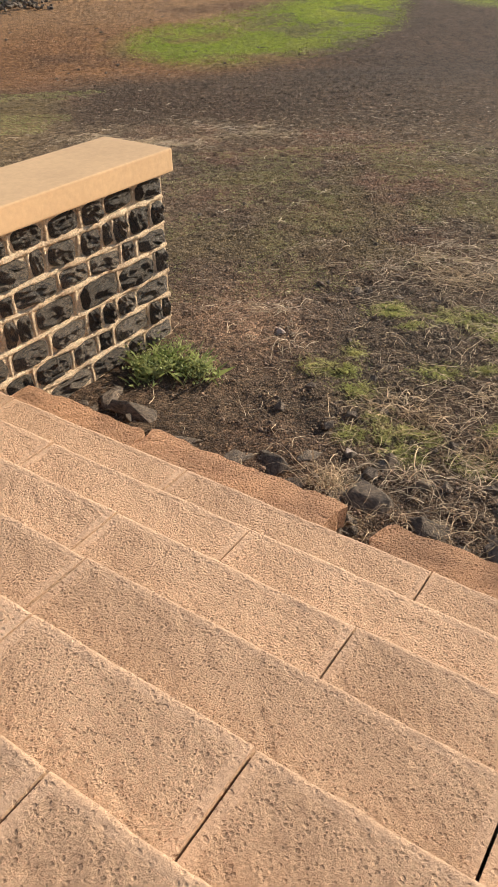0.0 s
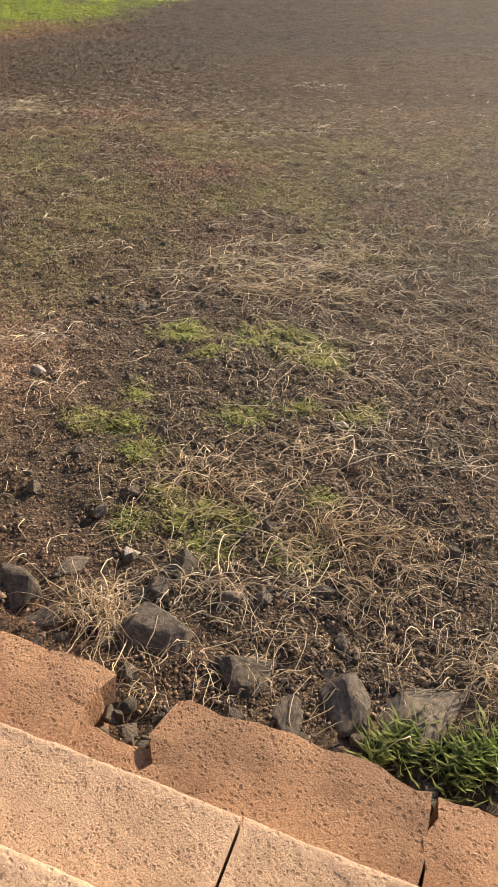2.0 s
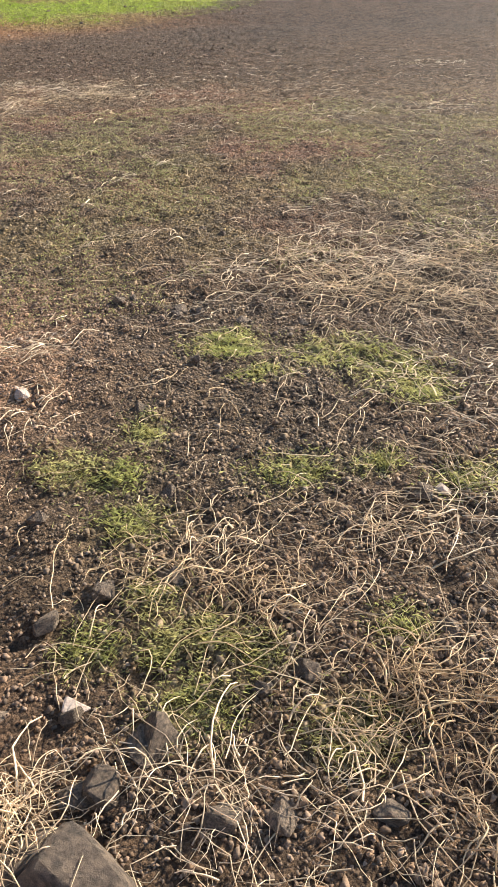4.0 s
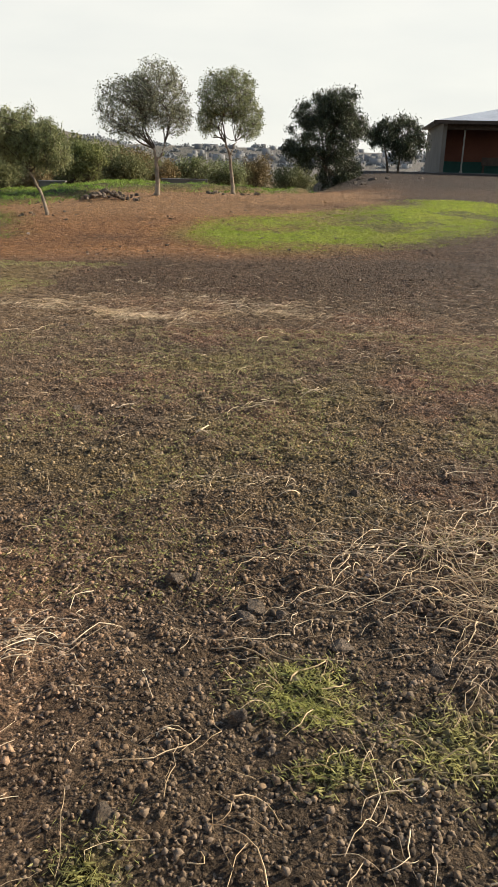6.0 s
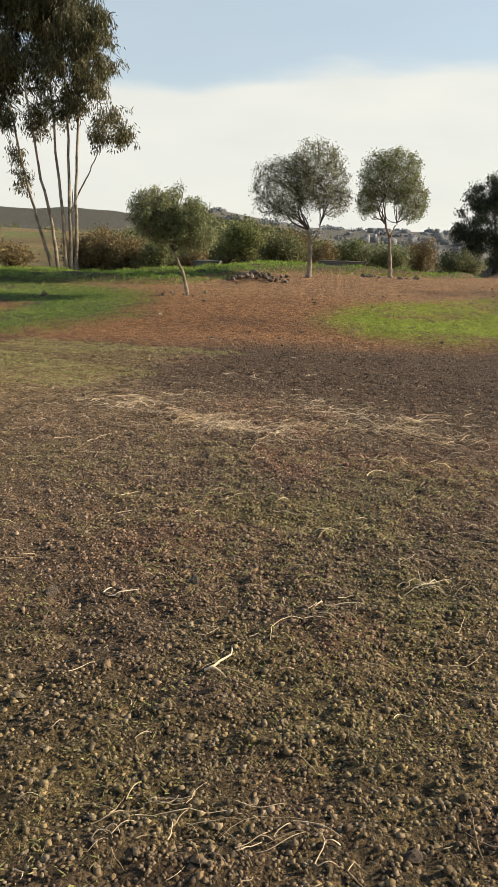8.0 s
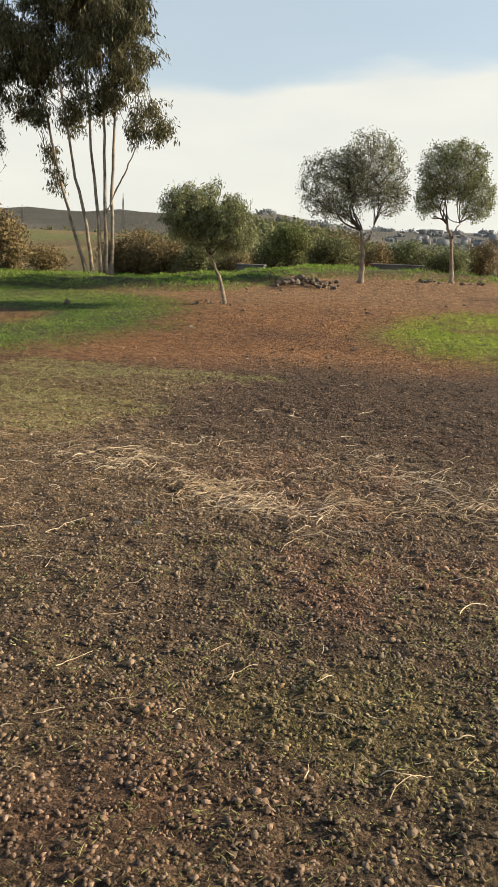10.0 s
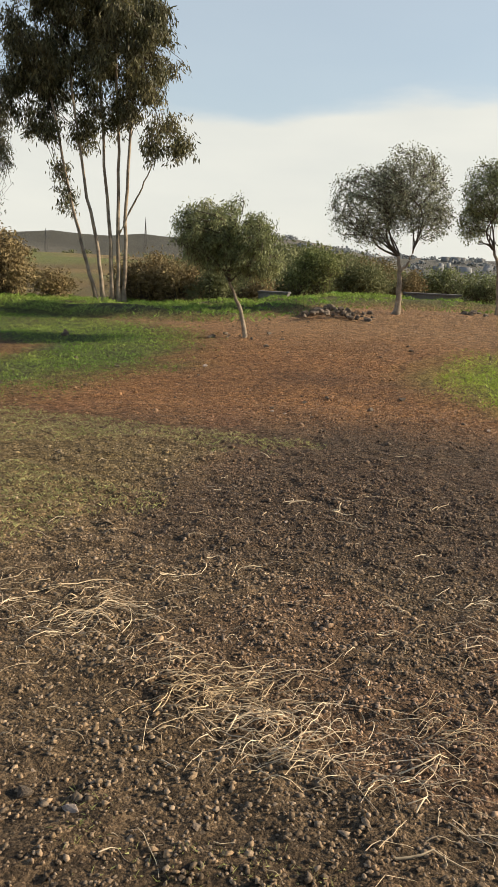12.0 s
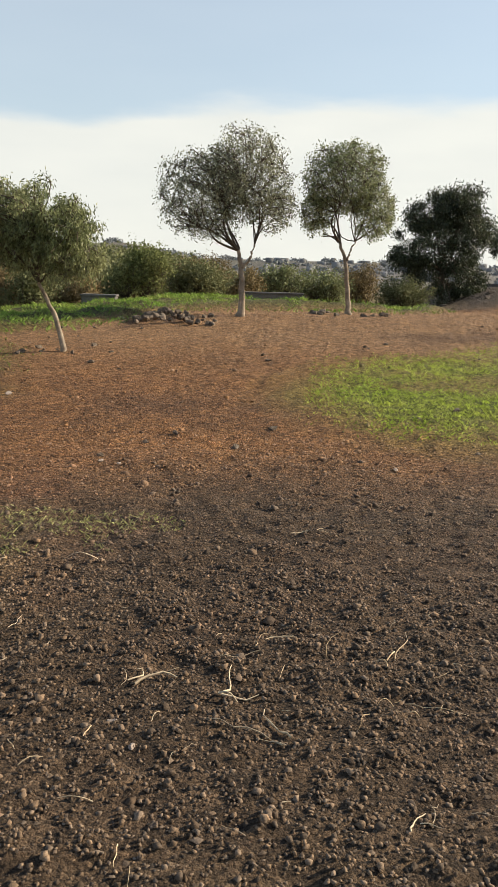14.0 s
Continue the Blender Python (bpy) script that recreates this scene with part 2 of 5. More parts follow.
# ---- helpers for meshes ----
class Geo:
    """Collects triangles of many small pieces."""

    def __init__(self):
        self.v, self.t, self.n = [], [], 0

    def add(self, v, t):
        self.v.append(np.asarray(v, float).reshape(-1, 3))
        self.t.append(np.asarray(t, int).reshape(-1, 3) + self.n)
        self.n += len(self.v[-1])

    def tube(self, pts, radii, sides=5):
        pts, radii = np.asarray(pts, float), np.asarray(radii, float)
        d = np.gradient(pts, axis=0)
        d /= np.linalg.norm(d, axis=1, keepdims=True) + 1e-9
        ref = np.where(np.abs(d[:, 2:3]) > 0.9, [[1.0, 0, 0]], [[0, 0, 1.0]])
        a = np.cross(d, ref)
        a /= np.linalg.norm(a, axis=1, keepdims=True) + 1e-9
        b = np.cross(d, a)
        w = np.arange(sides) * 2 * np.pi / sides
        ring = pts[:, None] + radii[:, None, None] * (a[:, None] * np.cos(w)[None, :, None] + b[:, None] * np.sin(w)[None, :, None])
        k, t = len(pts), []
        for i in range(k - 1):
            for j in range(sides):
                p, q = i * sides + j, i * sides + (j + 1) % sides
                t += [(p, q, p + sides), (q, q + sides, p + sides)]
        self.add(ring, t)

    def mesh(self, name, smooth=False):
        v, t = np.concatenate(self.v), np.concatenate(self.t)
        me = bpy.data.meshes.new(name)
        me.vertices.add(len(v))
        me.vertices.foreach_set("co", v.ravel())
        me.loops.add(3 * len(t))
        me.loops.foreach_set("vertex_index", t.ravel().astype(np.int32))
        me.polygons.add(len(t))
        me.polygons.foreach_set("loop_start", np.arange(0, 3 * len(t), 3, dtype=np.int32))
        if smooth:
            me.polygons.foreach_set("use_smooth", np.ones(len(t), bool))
        me.update(calc_edges=True)
        return me


def part(name, data, material, parent=None, label="", m=None):
    """Links a bmesh, Geo or mesh as one object, under its thing if one is given."""
    if isinstance(data, Geo):
        data = data.mesh(name)
    elif isinstance(data, bmesh.types.BMesh):
        bm, data = data, bpy.data.meshes.new(name)
        bm.to_mesh(data)
        bm.free()
    if not data.materials:
        for mt in material if isinstance(material, (list, tuple)) else (material,):
            data.materials.append(mt)
    ob = new(name, data)
    if parent:
        ob.parent = parent
    if m is not None:
        ob.matrix_basis = m
    if label:
        tagged(ob, label)
    return ob


def block(x0, x1, y0, y1, z0, z1, bevel=0.0, cuts=0, rough=0.0):
    bm = bmesh.new()
    bmesh.ops.create_cube(bm, size=1, matrix=Matrix.Translation(((x0 + x1) / 2, (y0 + y1) / 2, (z0 + z1) / 2)) @ Matrix.Diagonal((x1 - x0, y1 - y0, z1 - z0, 1)))
    if bevel:
        bmesh.ops.bevel(bm, geom=bm.edges[:], offset=bevel, segments=2, affect="EDGES", profile=0.6)
    if cuts:
        bmesh.ops.subdivide_edges(bm, edges=[e for e in bm.edges if e.calc_length() > 0.08], cuts=cuts, use_grid_fill=True)
        for v in bm.verts:
            v.co += noise.noise_vector(v.co * 9) * rough + noise.noise_vector(v.co * 31) * rough * 0.4
    return bm


def rock_mesh(name, seed):
    """A broken angular stone, about one unit in radius."""
    r = np.random.default_rng(900 + seed)
    bm = bmesh.new()
    p = r.normal(0, 1, (16, 3))
    p /= np.linalg.norm(p, axis=1, keepdims=True)
    for c in p * r.uniform(0.7, 1.15, (16, 1)):
        bm.verts.new(c)
    bmesh.ops.convex_hull(bm, input=bm.verts[:])
    bmesh.ops.bevel(bm, geom=bm.edges[:], offset=0.07, segments=1, affect="EDGES")
    bmesh.ops.triangulate(bm, faces=bm.faces[:])
    bmesh.ops.subdivide_edges(bm, edges=[e for e in bm.edges if e.calc_length() > 0.3], cuts=1)
    for v in bm.verts:
        v.co += noise.noise_vector(v.co * 2.5 + Vector((seed * 4.0, 0, 0))) * 0.09
    me = bpy.data.meshes.new(name)
    bm.to_mesh(me)
    bm.free()
    return me


def vnoise(x, y, scale, seed=0):
    """Smooth value noise, 0 to 1, over arrays."""
    x, y = np.asarray(x, float) * scale + 137.3 * seed, np.asarray(y, float) * scale + 71.9 * seed
    xi, yi = np.floor(x).astype(np.int64), np.floor(y).astype(np.int64)
    fx, fy = x - xi, y - yi
    fx, fy = fx * fx * (3 - 2 * fx), fy * fy * (3 - 2 * fy)

    def h(a, b):
        k = (a * 374761393 + b * 668265263) & 0x7FFFFFFF
        k = ((k ^ (k >> 13)) * 1274126177) & 0x7FFFFFFF
        return ((k ^ (k >> 16)) & 0xFFFF) / 65535.0

    return (h(xi, yi) * (1 - fx) + h(xi + 1, yi) * fx) * (1 - fy) + (h(xi, yi + 1) * (1 - fx) + h(xi + 1, yi + 1) * fx) * fy


def fbm(x, y, scale, seed=0, octaves=4):
    return sum(vnoise(x, y, scale * 2**i, seed + i) * 0.5**i for i in range(octaves)) / sum(0.5**i for i in range(octaves))


def step01(a, b, x):
    t = np.clip((np.asarray(x, float) - a) / (b - a), 0, 1)
    return t * t * (3 - 2 * t)


def inside(poly, x, y):
    """Points of arrays within a polygon."""
    x, y = np.asarray(x, float), np.asarray(y, float)
    r = np.zeros(x.shape, bool)
    for (ax, ay), (bx, by) in zip(poly, poly[1:] + poly[:1]):
        hit = (ay > y) != (by > y)
        r ^= hit & (x < (bx - ax) * (y - ay) / (by - ay + 1e-12) + ax)
    return r


def soft_inside(poly, x, y, reach=0.75):
    """Share of a small ring round each point that lies within the polygon."""
    return sum(inside(poly, x + reach * q * math.cos(a), y + reach * q * math.sin(a)) * 1.0 for q in (0.45, 1.0) for a in np.arange(7) * 0.9) / 14


# ---- the ground: one sheet from the steps to the hills ----
NX, NY = 0.674, 0.739  # down the steps
TX, TY = 0.739, -0.674  # along the steps
STAIR = Matrix(((TX, NX, 0, 0), (TY, NY, 0, 0), (0, 0, 1, 0), (0, 0, 0, 1)))
GREEN_RIGHT = [(-1.45, 20.6), (-1.45, 21.6), (-0.85, 23.0), (0.84, 23.9), (3.05, 26.3), (5.4, 29.4), (7.3, 28.3), (5.7, 23.7), (3.5, 21.1), (1.07, 19.7), (-0.5, 19.6)]
GREEN_FAR = [(8.6, 26.0), (9.5, 28.6), (14.5, 30.5), (14.5, 27.0), (10.6, 25.4)]
GREEN_LEFT = [(-5.9, 17.8), (-5.85, 19.4), (-4.85, 20.7), (-5.75, 22.6), (-7.5, 24.3), (-14, 26.5), (-20, 26), (-16, 18), (-9, 16.2)]
BANK = [(-20, 25.5), (-10.0, 24.8), (-7.6, 25.0), (-6.2, 25.4), (-5.2, 27.6), (-4.4, 29.4), (-1.5, 30.6), (0.8, 31.0), (1.8, 33.0), (-2.0, 33.5), (-6.0, 32.0), (-10.5, 31.8), (-20, 31)]


WEEDS = [(0.443, 6.9, 0.11, 0.05), (0.52, 6.84, 0.07, 0.04), (0.546, 6.6, 0.08, 0.03), (0.94, 6.72, 0.16, 0.08), (1.16, 6.46, 0.15, 0.1), (0.475, 5.86, 0.13, 0.055), (-0.044, 6.27, 0.06, 0.06), (-0.37, 6.08, 0.09, 0.06), (-0.19, 6.0, 0.09, 0.05), (-0.16, 5.71, 0.1, 0.06), (-0.143, 5.36, 0.06, 0.05), (0.003, 5.17, 0.06, 0.05), (-0.355, 5.2, 0.08, 0.05), (-0.12, 5.15, 0.08, 0.04), (0.12, 5.06, 0.06, 0.04), (-0.09, 4.93, 0.11, 0.06), (0.56, 5.05, 0.06, 0.04), (0.8, 5.82, 0.08, 0.04), (1.2, 6.24, 0.09, 0.05), (1.1, 5.65, 0.1, 0.05), (0.45, 7.0, 0.1, 0.05), (0.3, 4.75, 0.1, 0.06)]


def height(x, y):
    x, y = np.asarray(x, float), np.asarray(y, float)
    right = np.interp(y, [0, 19, 23, 28.5, 36, 48, 62, 90, 160, 300, 420, 700, 1600], [0, 0, 0.3, 0.66, 1.0, 1.45, 1.5, -1.5, -3.0, 2.0, 11.0, 15.0, 15.0])
    mid = np.interp(y, [0, 19, 23, 28.5, 31.5, 38, 62, 90, 160, 300, 420, 700, 1600], [0, 0, 0.33, 0.68, 0.75, 0.55, -0.6, -1.8, -3.0, 2.0, 11.0, 15.0, 15.0])
    left = np.interp(y, [0, 18, 23, 26, 29.5, 33, 40, 60, 100, 150, 200, 260, 330, 420, 1600], [0, 0, 0.22, 0.42, 0.33, 0.1, -0.3, -0.2, 1.4, 2.6, 2.6, 7.0, 14.8, 13.2, 10.8])
    ang = x / np.maximum(y, 1)
    z = mid + (right - mid) * step01(1.5, 5.0, x - 0.0 * y)
    wl_ = step01(0.0, 1.0, (-x - 5.0) / 5.0) * (y < 60) + (y >= 60) * step01(0.12, 0.26, -ang)
    z = z + (left - z) * wl_
    z = z + 2.5 * np.exp(-(((y - 78) / 17) ** 2)) * step01(-0.42, -0.30, ang) * (1 - step01(-0.16, -0.06, ang))
    far = step01(60, 200, np.hypot(x, y))
    z = z + far * ((fbm(x, y, 0.006, 5) - 0.5) * 9 + (fbm(x, y, 0.03, 8) - 0.5) * 2.0) * step01(80, 320, np.hypot(x, y))
    z = z + 0.8 * step01(230, 320, y) * step01(0.10, 0.2, -ang) * (np.sin(ang * 37 + 0.6) + 0.5 * np.sin(ang * 83))
    near = 1 - step01(25, 60, np.hypot(x, y))
    z = z + near * ((fbm(x, y, 0.55, 2) - 0.5) * 0.05 + (fbm(x, y, 6, 3) - 0.5) * 0.036 + (vnoise(x, y, 9, 4) - 0.5) * 0.022 + (vnoise(x, y, 21, 14) - 0.5) * 0.024)
    bank = inside(BANK, x, y)
    hump = soft_inside(BANK, x, y, 0.5) * (np.hypot(x, y) < 60)
    return z + hump * (0.15 * step01(0.35, 0.7, fbm(x, y, 0.9, 9)) + 0.08 * fbm(x, y, 4.0, 10)) * bank


def soil_colour(x, y):
    e = (fbm(x, y, 0.7, 11) - 0.5) * 2.4
    gravel = np.array([0.122, 0.084, 0.057])
    dark = np.array([0.103, 0.070, 0.047])
    red = np.array([0.285, 0.145, 0.063])
    tan = np.array([0.27, 0.195, 0.105])
    moss = np.array([0.155, 0.12, 0.056])
    green = np.array([0.18, 0.215, 0.045])
    deep = np.array([0.085, 0.11, 0.035])
    c = np.ones(x.shape + (3,)) * gravel

    def blend(k, w):
        nonlocal c
        c = c + (k - c) * np.clip(w, 0, 1)[..., None]

    blend(np.array([0.155, 0.095, 0.062]), step01(0.45, 0.7, fbm(x, y, 0.5, 21)) * 0.8)
    blend(np.array([0.20, 0.105, 0.072]), step01(0.54, 0.68, fbm(x, y, 1.1, 25)) * (0.2 + 0.4 * step01(8, 10, y)))
    blend(np.array([0.10, 0.08, 0.056]), (1 - step01(7.2, 8.6, y + e * 0.4)) * step01(-1.2, -0.2, x + e * 0.3) * 0.4)
    blend(moss, step01(7.2, 8.6, y + e * 0.4) * (1 - step01(11.2, 12.6, y + e * 0.5)) * (0.1 + 0.7 * step01(0.4, 0.65, fbm(x, y, 1.3, 13))))
    blend(np.array([0.19, 0.135, 0.088]), (1 - step01(-2.0, 0.1, x + e * 0.3)) * step01(7.5, 9.5, y) * (1 - step01(13, 15.5, y)) * 0.7)
    for wx, wy, ax, ay in WEEDS:
        blend(np.array([0.13, 0.125, 0.05]), np.exp(-(((x - wx) / (ax * 1.2)) ** 2) - ((y - wy) / (ay * 1.6)) ** 2) * 0.8)
    blend(tan, step01(11.8, 12.8, y + e * 0.5) * (1 - step01(14.0, 15.0, y + e * 0.5)) * 0.15)
    blend(dark, step01(13.6, 14.9, y + 0.25 * x + e * 0.4) * 0.9 * step01(-3.4, -2.0, x + e * 0.5))
    blend(tan, (1 - step01(-3.6, -2.2, x + e * 0.4)) * step01(11, 13.5, y) * (1 - step01(16.2, 17.2, y + e * 0.3)) * 0.95)
    blend(moss, (1 - step01(-3.4, -2.4, x + e * 0.4)) * step01(14.2, 15, y) * (1 - step01(16.2, 17, y + e * 0.3)) * 0.6)
    redline = 18.6 + 0.35 * np.clip(x + 1.5, -4, 3) + e * 0.5
    blend(red, step01(redline - 1.3, redline + 0.9, y) * (0.75 + 0.25 * fbm(x, y, 1.5, 17)))
    blend(np.array([0.33, 0.205, 0.115]), step01(21.5, 25.5, y + e) * (1 - step01(31, 34, y)) * 0.75)
    blend(np.array([0.10, 0.06, 0.042]), step01(0.5, 0.72, fbm(x, y, 0.4, 33)) * step01(18, 21, y) * 0.6)
    # ground darkened towards the building: part soil tone, part painted shade
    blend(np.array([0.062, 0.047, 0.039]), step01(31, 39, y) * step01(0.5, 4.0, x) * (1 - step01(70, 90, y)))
    blend(np.array([0.072, 0.05, 0.038]), step01(1.6, 4.2, x + e * 0.6 - 0.12 * (y - 24)) * step01(15, 19, y) * 0.92)
    w = e * 0.35
    blend(green, soft_inside(GREEN_RIGHT, x + w * 0.6, y + w) * (0.55 + 0.45 * step01(0.35, 0.6, fbm(x, y, 0.9, 41))))
    blend(green, soft_inside(GREEN_FAR, x + w * 0.6, y + w) * (0.4 + 0.6 * step01(0.35, 0.6, fbm(x, y, 0.9, 41))))
    # darkest band before the building, dark soil with its shadow painted in
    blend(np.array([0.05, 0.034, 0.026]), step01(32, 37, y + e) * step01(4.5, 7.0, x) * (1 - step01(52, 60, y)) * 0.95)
    blend(deep, soft_inside(GREEN_LEFT, x + w * 0.6, y + w) * (0.25 + 0.75 * step01(0.38, 0.55, fbm(x, y, 0.45, 43))))
    blend(deep, soft_inside(BANK, x + w * 0.5, y + w * 0.5, 0.3) * 0.85)
    r = np.hypot(x, y)
    beyond = step01(33, 44, y) * (1 - step01(1.5, 4, x) * (y < 70))
    blend(np.array([0.14, 0.125, 0.06]), beyond * (0.5 + 0.5 * fbm(x, y, 0.06, 51)))
    field = step01(60, 80, y) * (1 - step01(190, 230, y)) * step01(0.15, 0.3, -x / np.maximum(y, 1))
    blend(np.array([0.16, 0.18, 0.06]), field * step01(0.3, 0.45, fbm(x, y, 0.02, 53)))
    blend(np.array([0.24, 0.175, 0.085]), field * step01(0.52, 0.6, fbm(x, y, 0.03, 54)))
    blend(np.array([0.085, 0.085, 0.045]), step01(55, 66, y) * (1 - step01(90, 110, y)) * step01(-0.45, -0.32, x / np.maximum(y, 1)) * (1 - step01(-0.14, -0.05, x / np.maximum(y, 1))))
    # far hills desaturated, paler to the right: haze put into the colour
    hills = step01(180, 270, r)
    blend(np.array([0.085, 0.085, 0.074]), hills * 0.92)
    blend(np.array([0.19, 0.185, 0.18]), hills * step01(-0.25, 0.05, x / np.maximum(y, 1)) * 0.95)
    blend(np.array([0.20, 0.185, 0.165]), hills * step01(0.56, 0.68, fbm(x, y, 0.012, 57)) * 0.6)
    blend(np.array([0.34, 0.215, 0.145]), np.exp(-(((x + 0.8) / 0.55) ** 2) - ((y - 7.0) / 0.75) ** 2) * 0.75)
    return c * np.array([0.97, 0.91, 0.80])


def graded(a, b, fine, lo, hi, growth):
    """Coordinates with the step fine from a to b, growing outwards to lo and hi."""
    mid = list(np.arange(a, b + fine / 2, fine))
    up, s = [mid[-1]], fine
    while up[-1] < hi:
        s *= growth
        up.append(up[-1] + s)
    dn, s = [mid[0]], fine
    while dn[-1] > lo:
        s *= growth
        dn.append(dn[-1] - s)
    return np.array(dn[:0:-1] + mid + up[1:])


gx, gy = graded(-2.9, 3.0, 0.048, -1500, 1500, 1.075), graded(3.6, 17.0, 0.048, -600, 1500, 1.042)
X, Y = np.meshgrid(gx, gy)
Z = height(X, Y)
under = (X * NX + Y * NY < 2.45) & (X * -TX + Y * -TY < 5.9)
Z = np.where(under & (np.hypot(X, Y) < 12), np.minimum(Z, -0.05), Z)
geo = Geo()
ids = np.arange(X.size).reshape(X.shape)
quad = np.stack([ids[:-1, :-1], ids[:-1, 1:], ids[1:, 1:], ids[1:, :-1]], -1).reshape(-1, 4)
geo.add(np.stack([X, Y, Z], -1), np.concatenate([quad[:, [0, 1, 2]], quad[:, [0, 2, 3]]]))
me = geo.mesh("ground", smooth=True)
col = me.color_attributes.new("soil", "FLOAT_COLOR", "POINT")
rgba = np.ones((X.size, 4))
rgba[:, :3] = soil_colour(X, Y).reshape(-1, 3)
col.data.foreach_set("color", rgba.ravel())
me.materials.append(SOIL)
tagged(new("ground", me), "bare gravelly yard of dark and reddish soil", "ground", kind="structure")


def ground_z(x, y):
    return height(np.array([float(x)]), np.array([float(y)]))[0]


# ---- the steps and their side wall, in the frame of the flight ----
stairs = tagged(new("stairs"), "flight of tan pitted stone steps down to the yard", "stairs", kind="structure")
stairs.matrix_basis = STAIR
EDGE = [2.28, 1.925, 1.56, 1.195, 0.82, 0.45, 0.08]
RISE, LOW = 0.165, 0.45
JOINTS = [[-1.5, 0.1, 1.42, 2.73, 4.04, 5.3], [-1.5, -0.2, 1.1, 2.28, 3.42, 4.59], [-1.5, 0.5, 1.68, 2.75, 3.82, 4.95], [-1.5, -0.2, 0.95, 2.13, 3.61, 4.8], [-1.5, 0.3, 1.5, 2.67, 3.43, 4.6], [-1.5, 0.6, 1.8, 2.95, 4.2]]


def step_stone(length, depth, high, seed):
    """One cast step with a worn rounded nosing, smooth ends and a pitted tread."""
    prof = [(depth, -high), (depth, -0.1), (depth, -0.03), (depth - 0.002, -0.014), (depth - 0.008, -0.004), (depth - 0.018, 0.0)]
    prof = np.array(prof + [(y, 0.0) for y in np.arange(depth - 0.031, -0.001, -0.0155)])
    nx = int(length / 0.0165)
    xs = np.linspace(-length / 2, length / 2, nx)
    px, py, pz = np.repeat(xs, len(prof)), np.tile(prof[:, 0], nx), np.tile(prof[:, 1], nx)
    tread = (pz > -0.002) * np.clip((depth - py - 0.015) / 0.03, 0, 1) * np.clip((length / 2 - np.abs(px)) / 0.035 - 0.3, 0, 1)
    sx, sy = px + seed * 3.3, py + seed * 1.7
    pit = fbm(sx, sy, 46, 81, 2)
    pz = pz + tread * (-0.02 * np.clip(0.47 - pit, 0, 0.2) + 0.0062 * (vnoise(sx, sy, 75, 83) - 0.5) - 0.0015)
    pz = pz + 0.010 * (fbm(sx, sy, 3, 85) - 0.5) + 0.006 * (fbm(sx, sy, 14, 87, 2) - 0.5) * (1 - tread)
    py = py - (prof[np.arange(len(px)) % len(prof), 1] > -0.05) * np.clip((py - depth + 0.03) / 0.03, 0, 1) * 0.012 * fbm(sx, sy * 0, 11, 89, 3)
    g = Geo()
    m = len(prof)
    ids = np.arange(nx * m).reshape(nx, m)
    q = np.stack([ids[:-1, :-1], ids[1:, :-1], ids[1:, 1:], ids[:-1, 1:]], -1).reshape(-1, 4)
    g.add(np.stack([px, py, pz], -1), np.concatenate([q[:, [0, 1, 2]], q[:, [0, 2, 3]]]))
    for i in (0, nx - 1):
        edge = np.stack([px, py, pz], -1)[ids[i]]
        low = edge * (1, 1, 0) - (0, 0, high)
        j = np.arange(m - 1)
        g.add(np.concatenate([edge, low]), np.concatenate([np.stack([j, j + 1, j + m], -1), np.stack([j + 1, j + m + 1, j + m], -1)]))
    me = g.mesh("step_stone", smooth=True)
    centre = np.zeros(len(me.polygons) * 3)
    me.polygons.foreach_get("center", centre)
    c = centre.reshape(-1, 3)
    wob = 0.012 * (fbm(c[:, 0] + seed, c[:, 1], 9, 91) - 0.5)
    rim = (c[:, 1] + wob > depth - 0.045) | (np.abs(c[:, 0]) + wob > length / 2 - 0.03)
    me.polygons.foreach_set("material_index", rim.astype(np.int32))
    return me


for k in range(6):
    cuts = JOINTS[k] + [5.6]
    for u0, u1 in zip(cuts, cuts[1:]):
        d = EDGE[k] - EDGE[k + 1] + 0.03
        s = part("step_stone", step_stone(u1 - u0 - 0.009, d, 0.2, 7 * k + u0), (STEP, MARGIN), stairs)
        s.matrix_basis = pose(-(u0 + u1) / 2, EDGE[k] - d, LOW + RISE * k + rng.uniform(-0.004, 0.004), rng.uniform(-0.5, 0.5), rng.uniform(-0.2, 0.2))
part("landing", block(-5.6, 1.5, -4.2, 0.08, 0.9, LOW + RISE * 6, 0.012), STEP, stairs)
part("step_core", block(-5.6, 1.45, -4.0, 2.1, -0.2, 0.3), MORTAR, stairs)
for k in range(1, 6):
    part("step_core", block(-5.6, 1.45, -4.0, EDGE[k] - 0.05, LOW + RISE * (k - 1) - 0.15, LOW + RISE * k - 0.15), MORTAR, stairs)


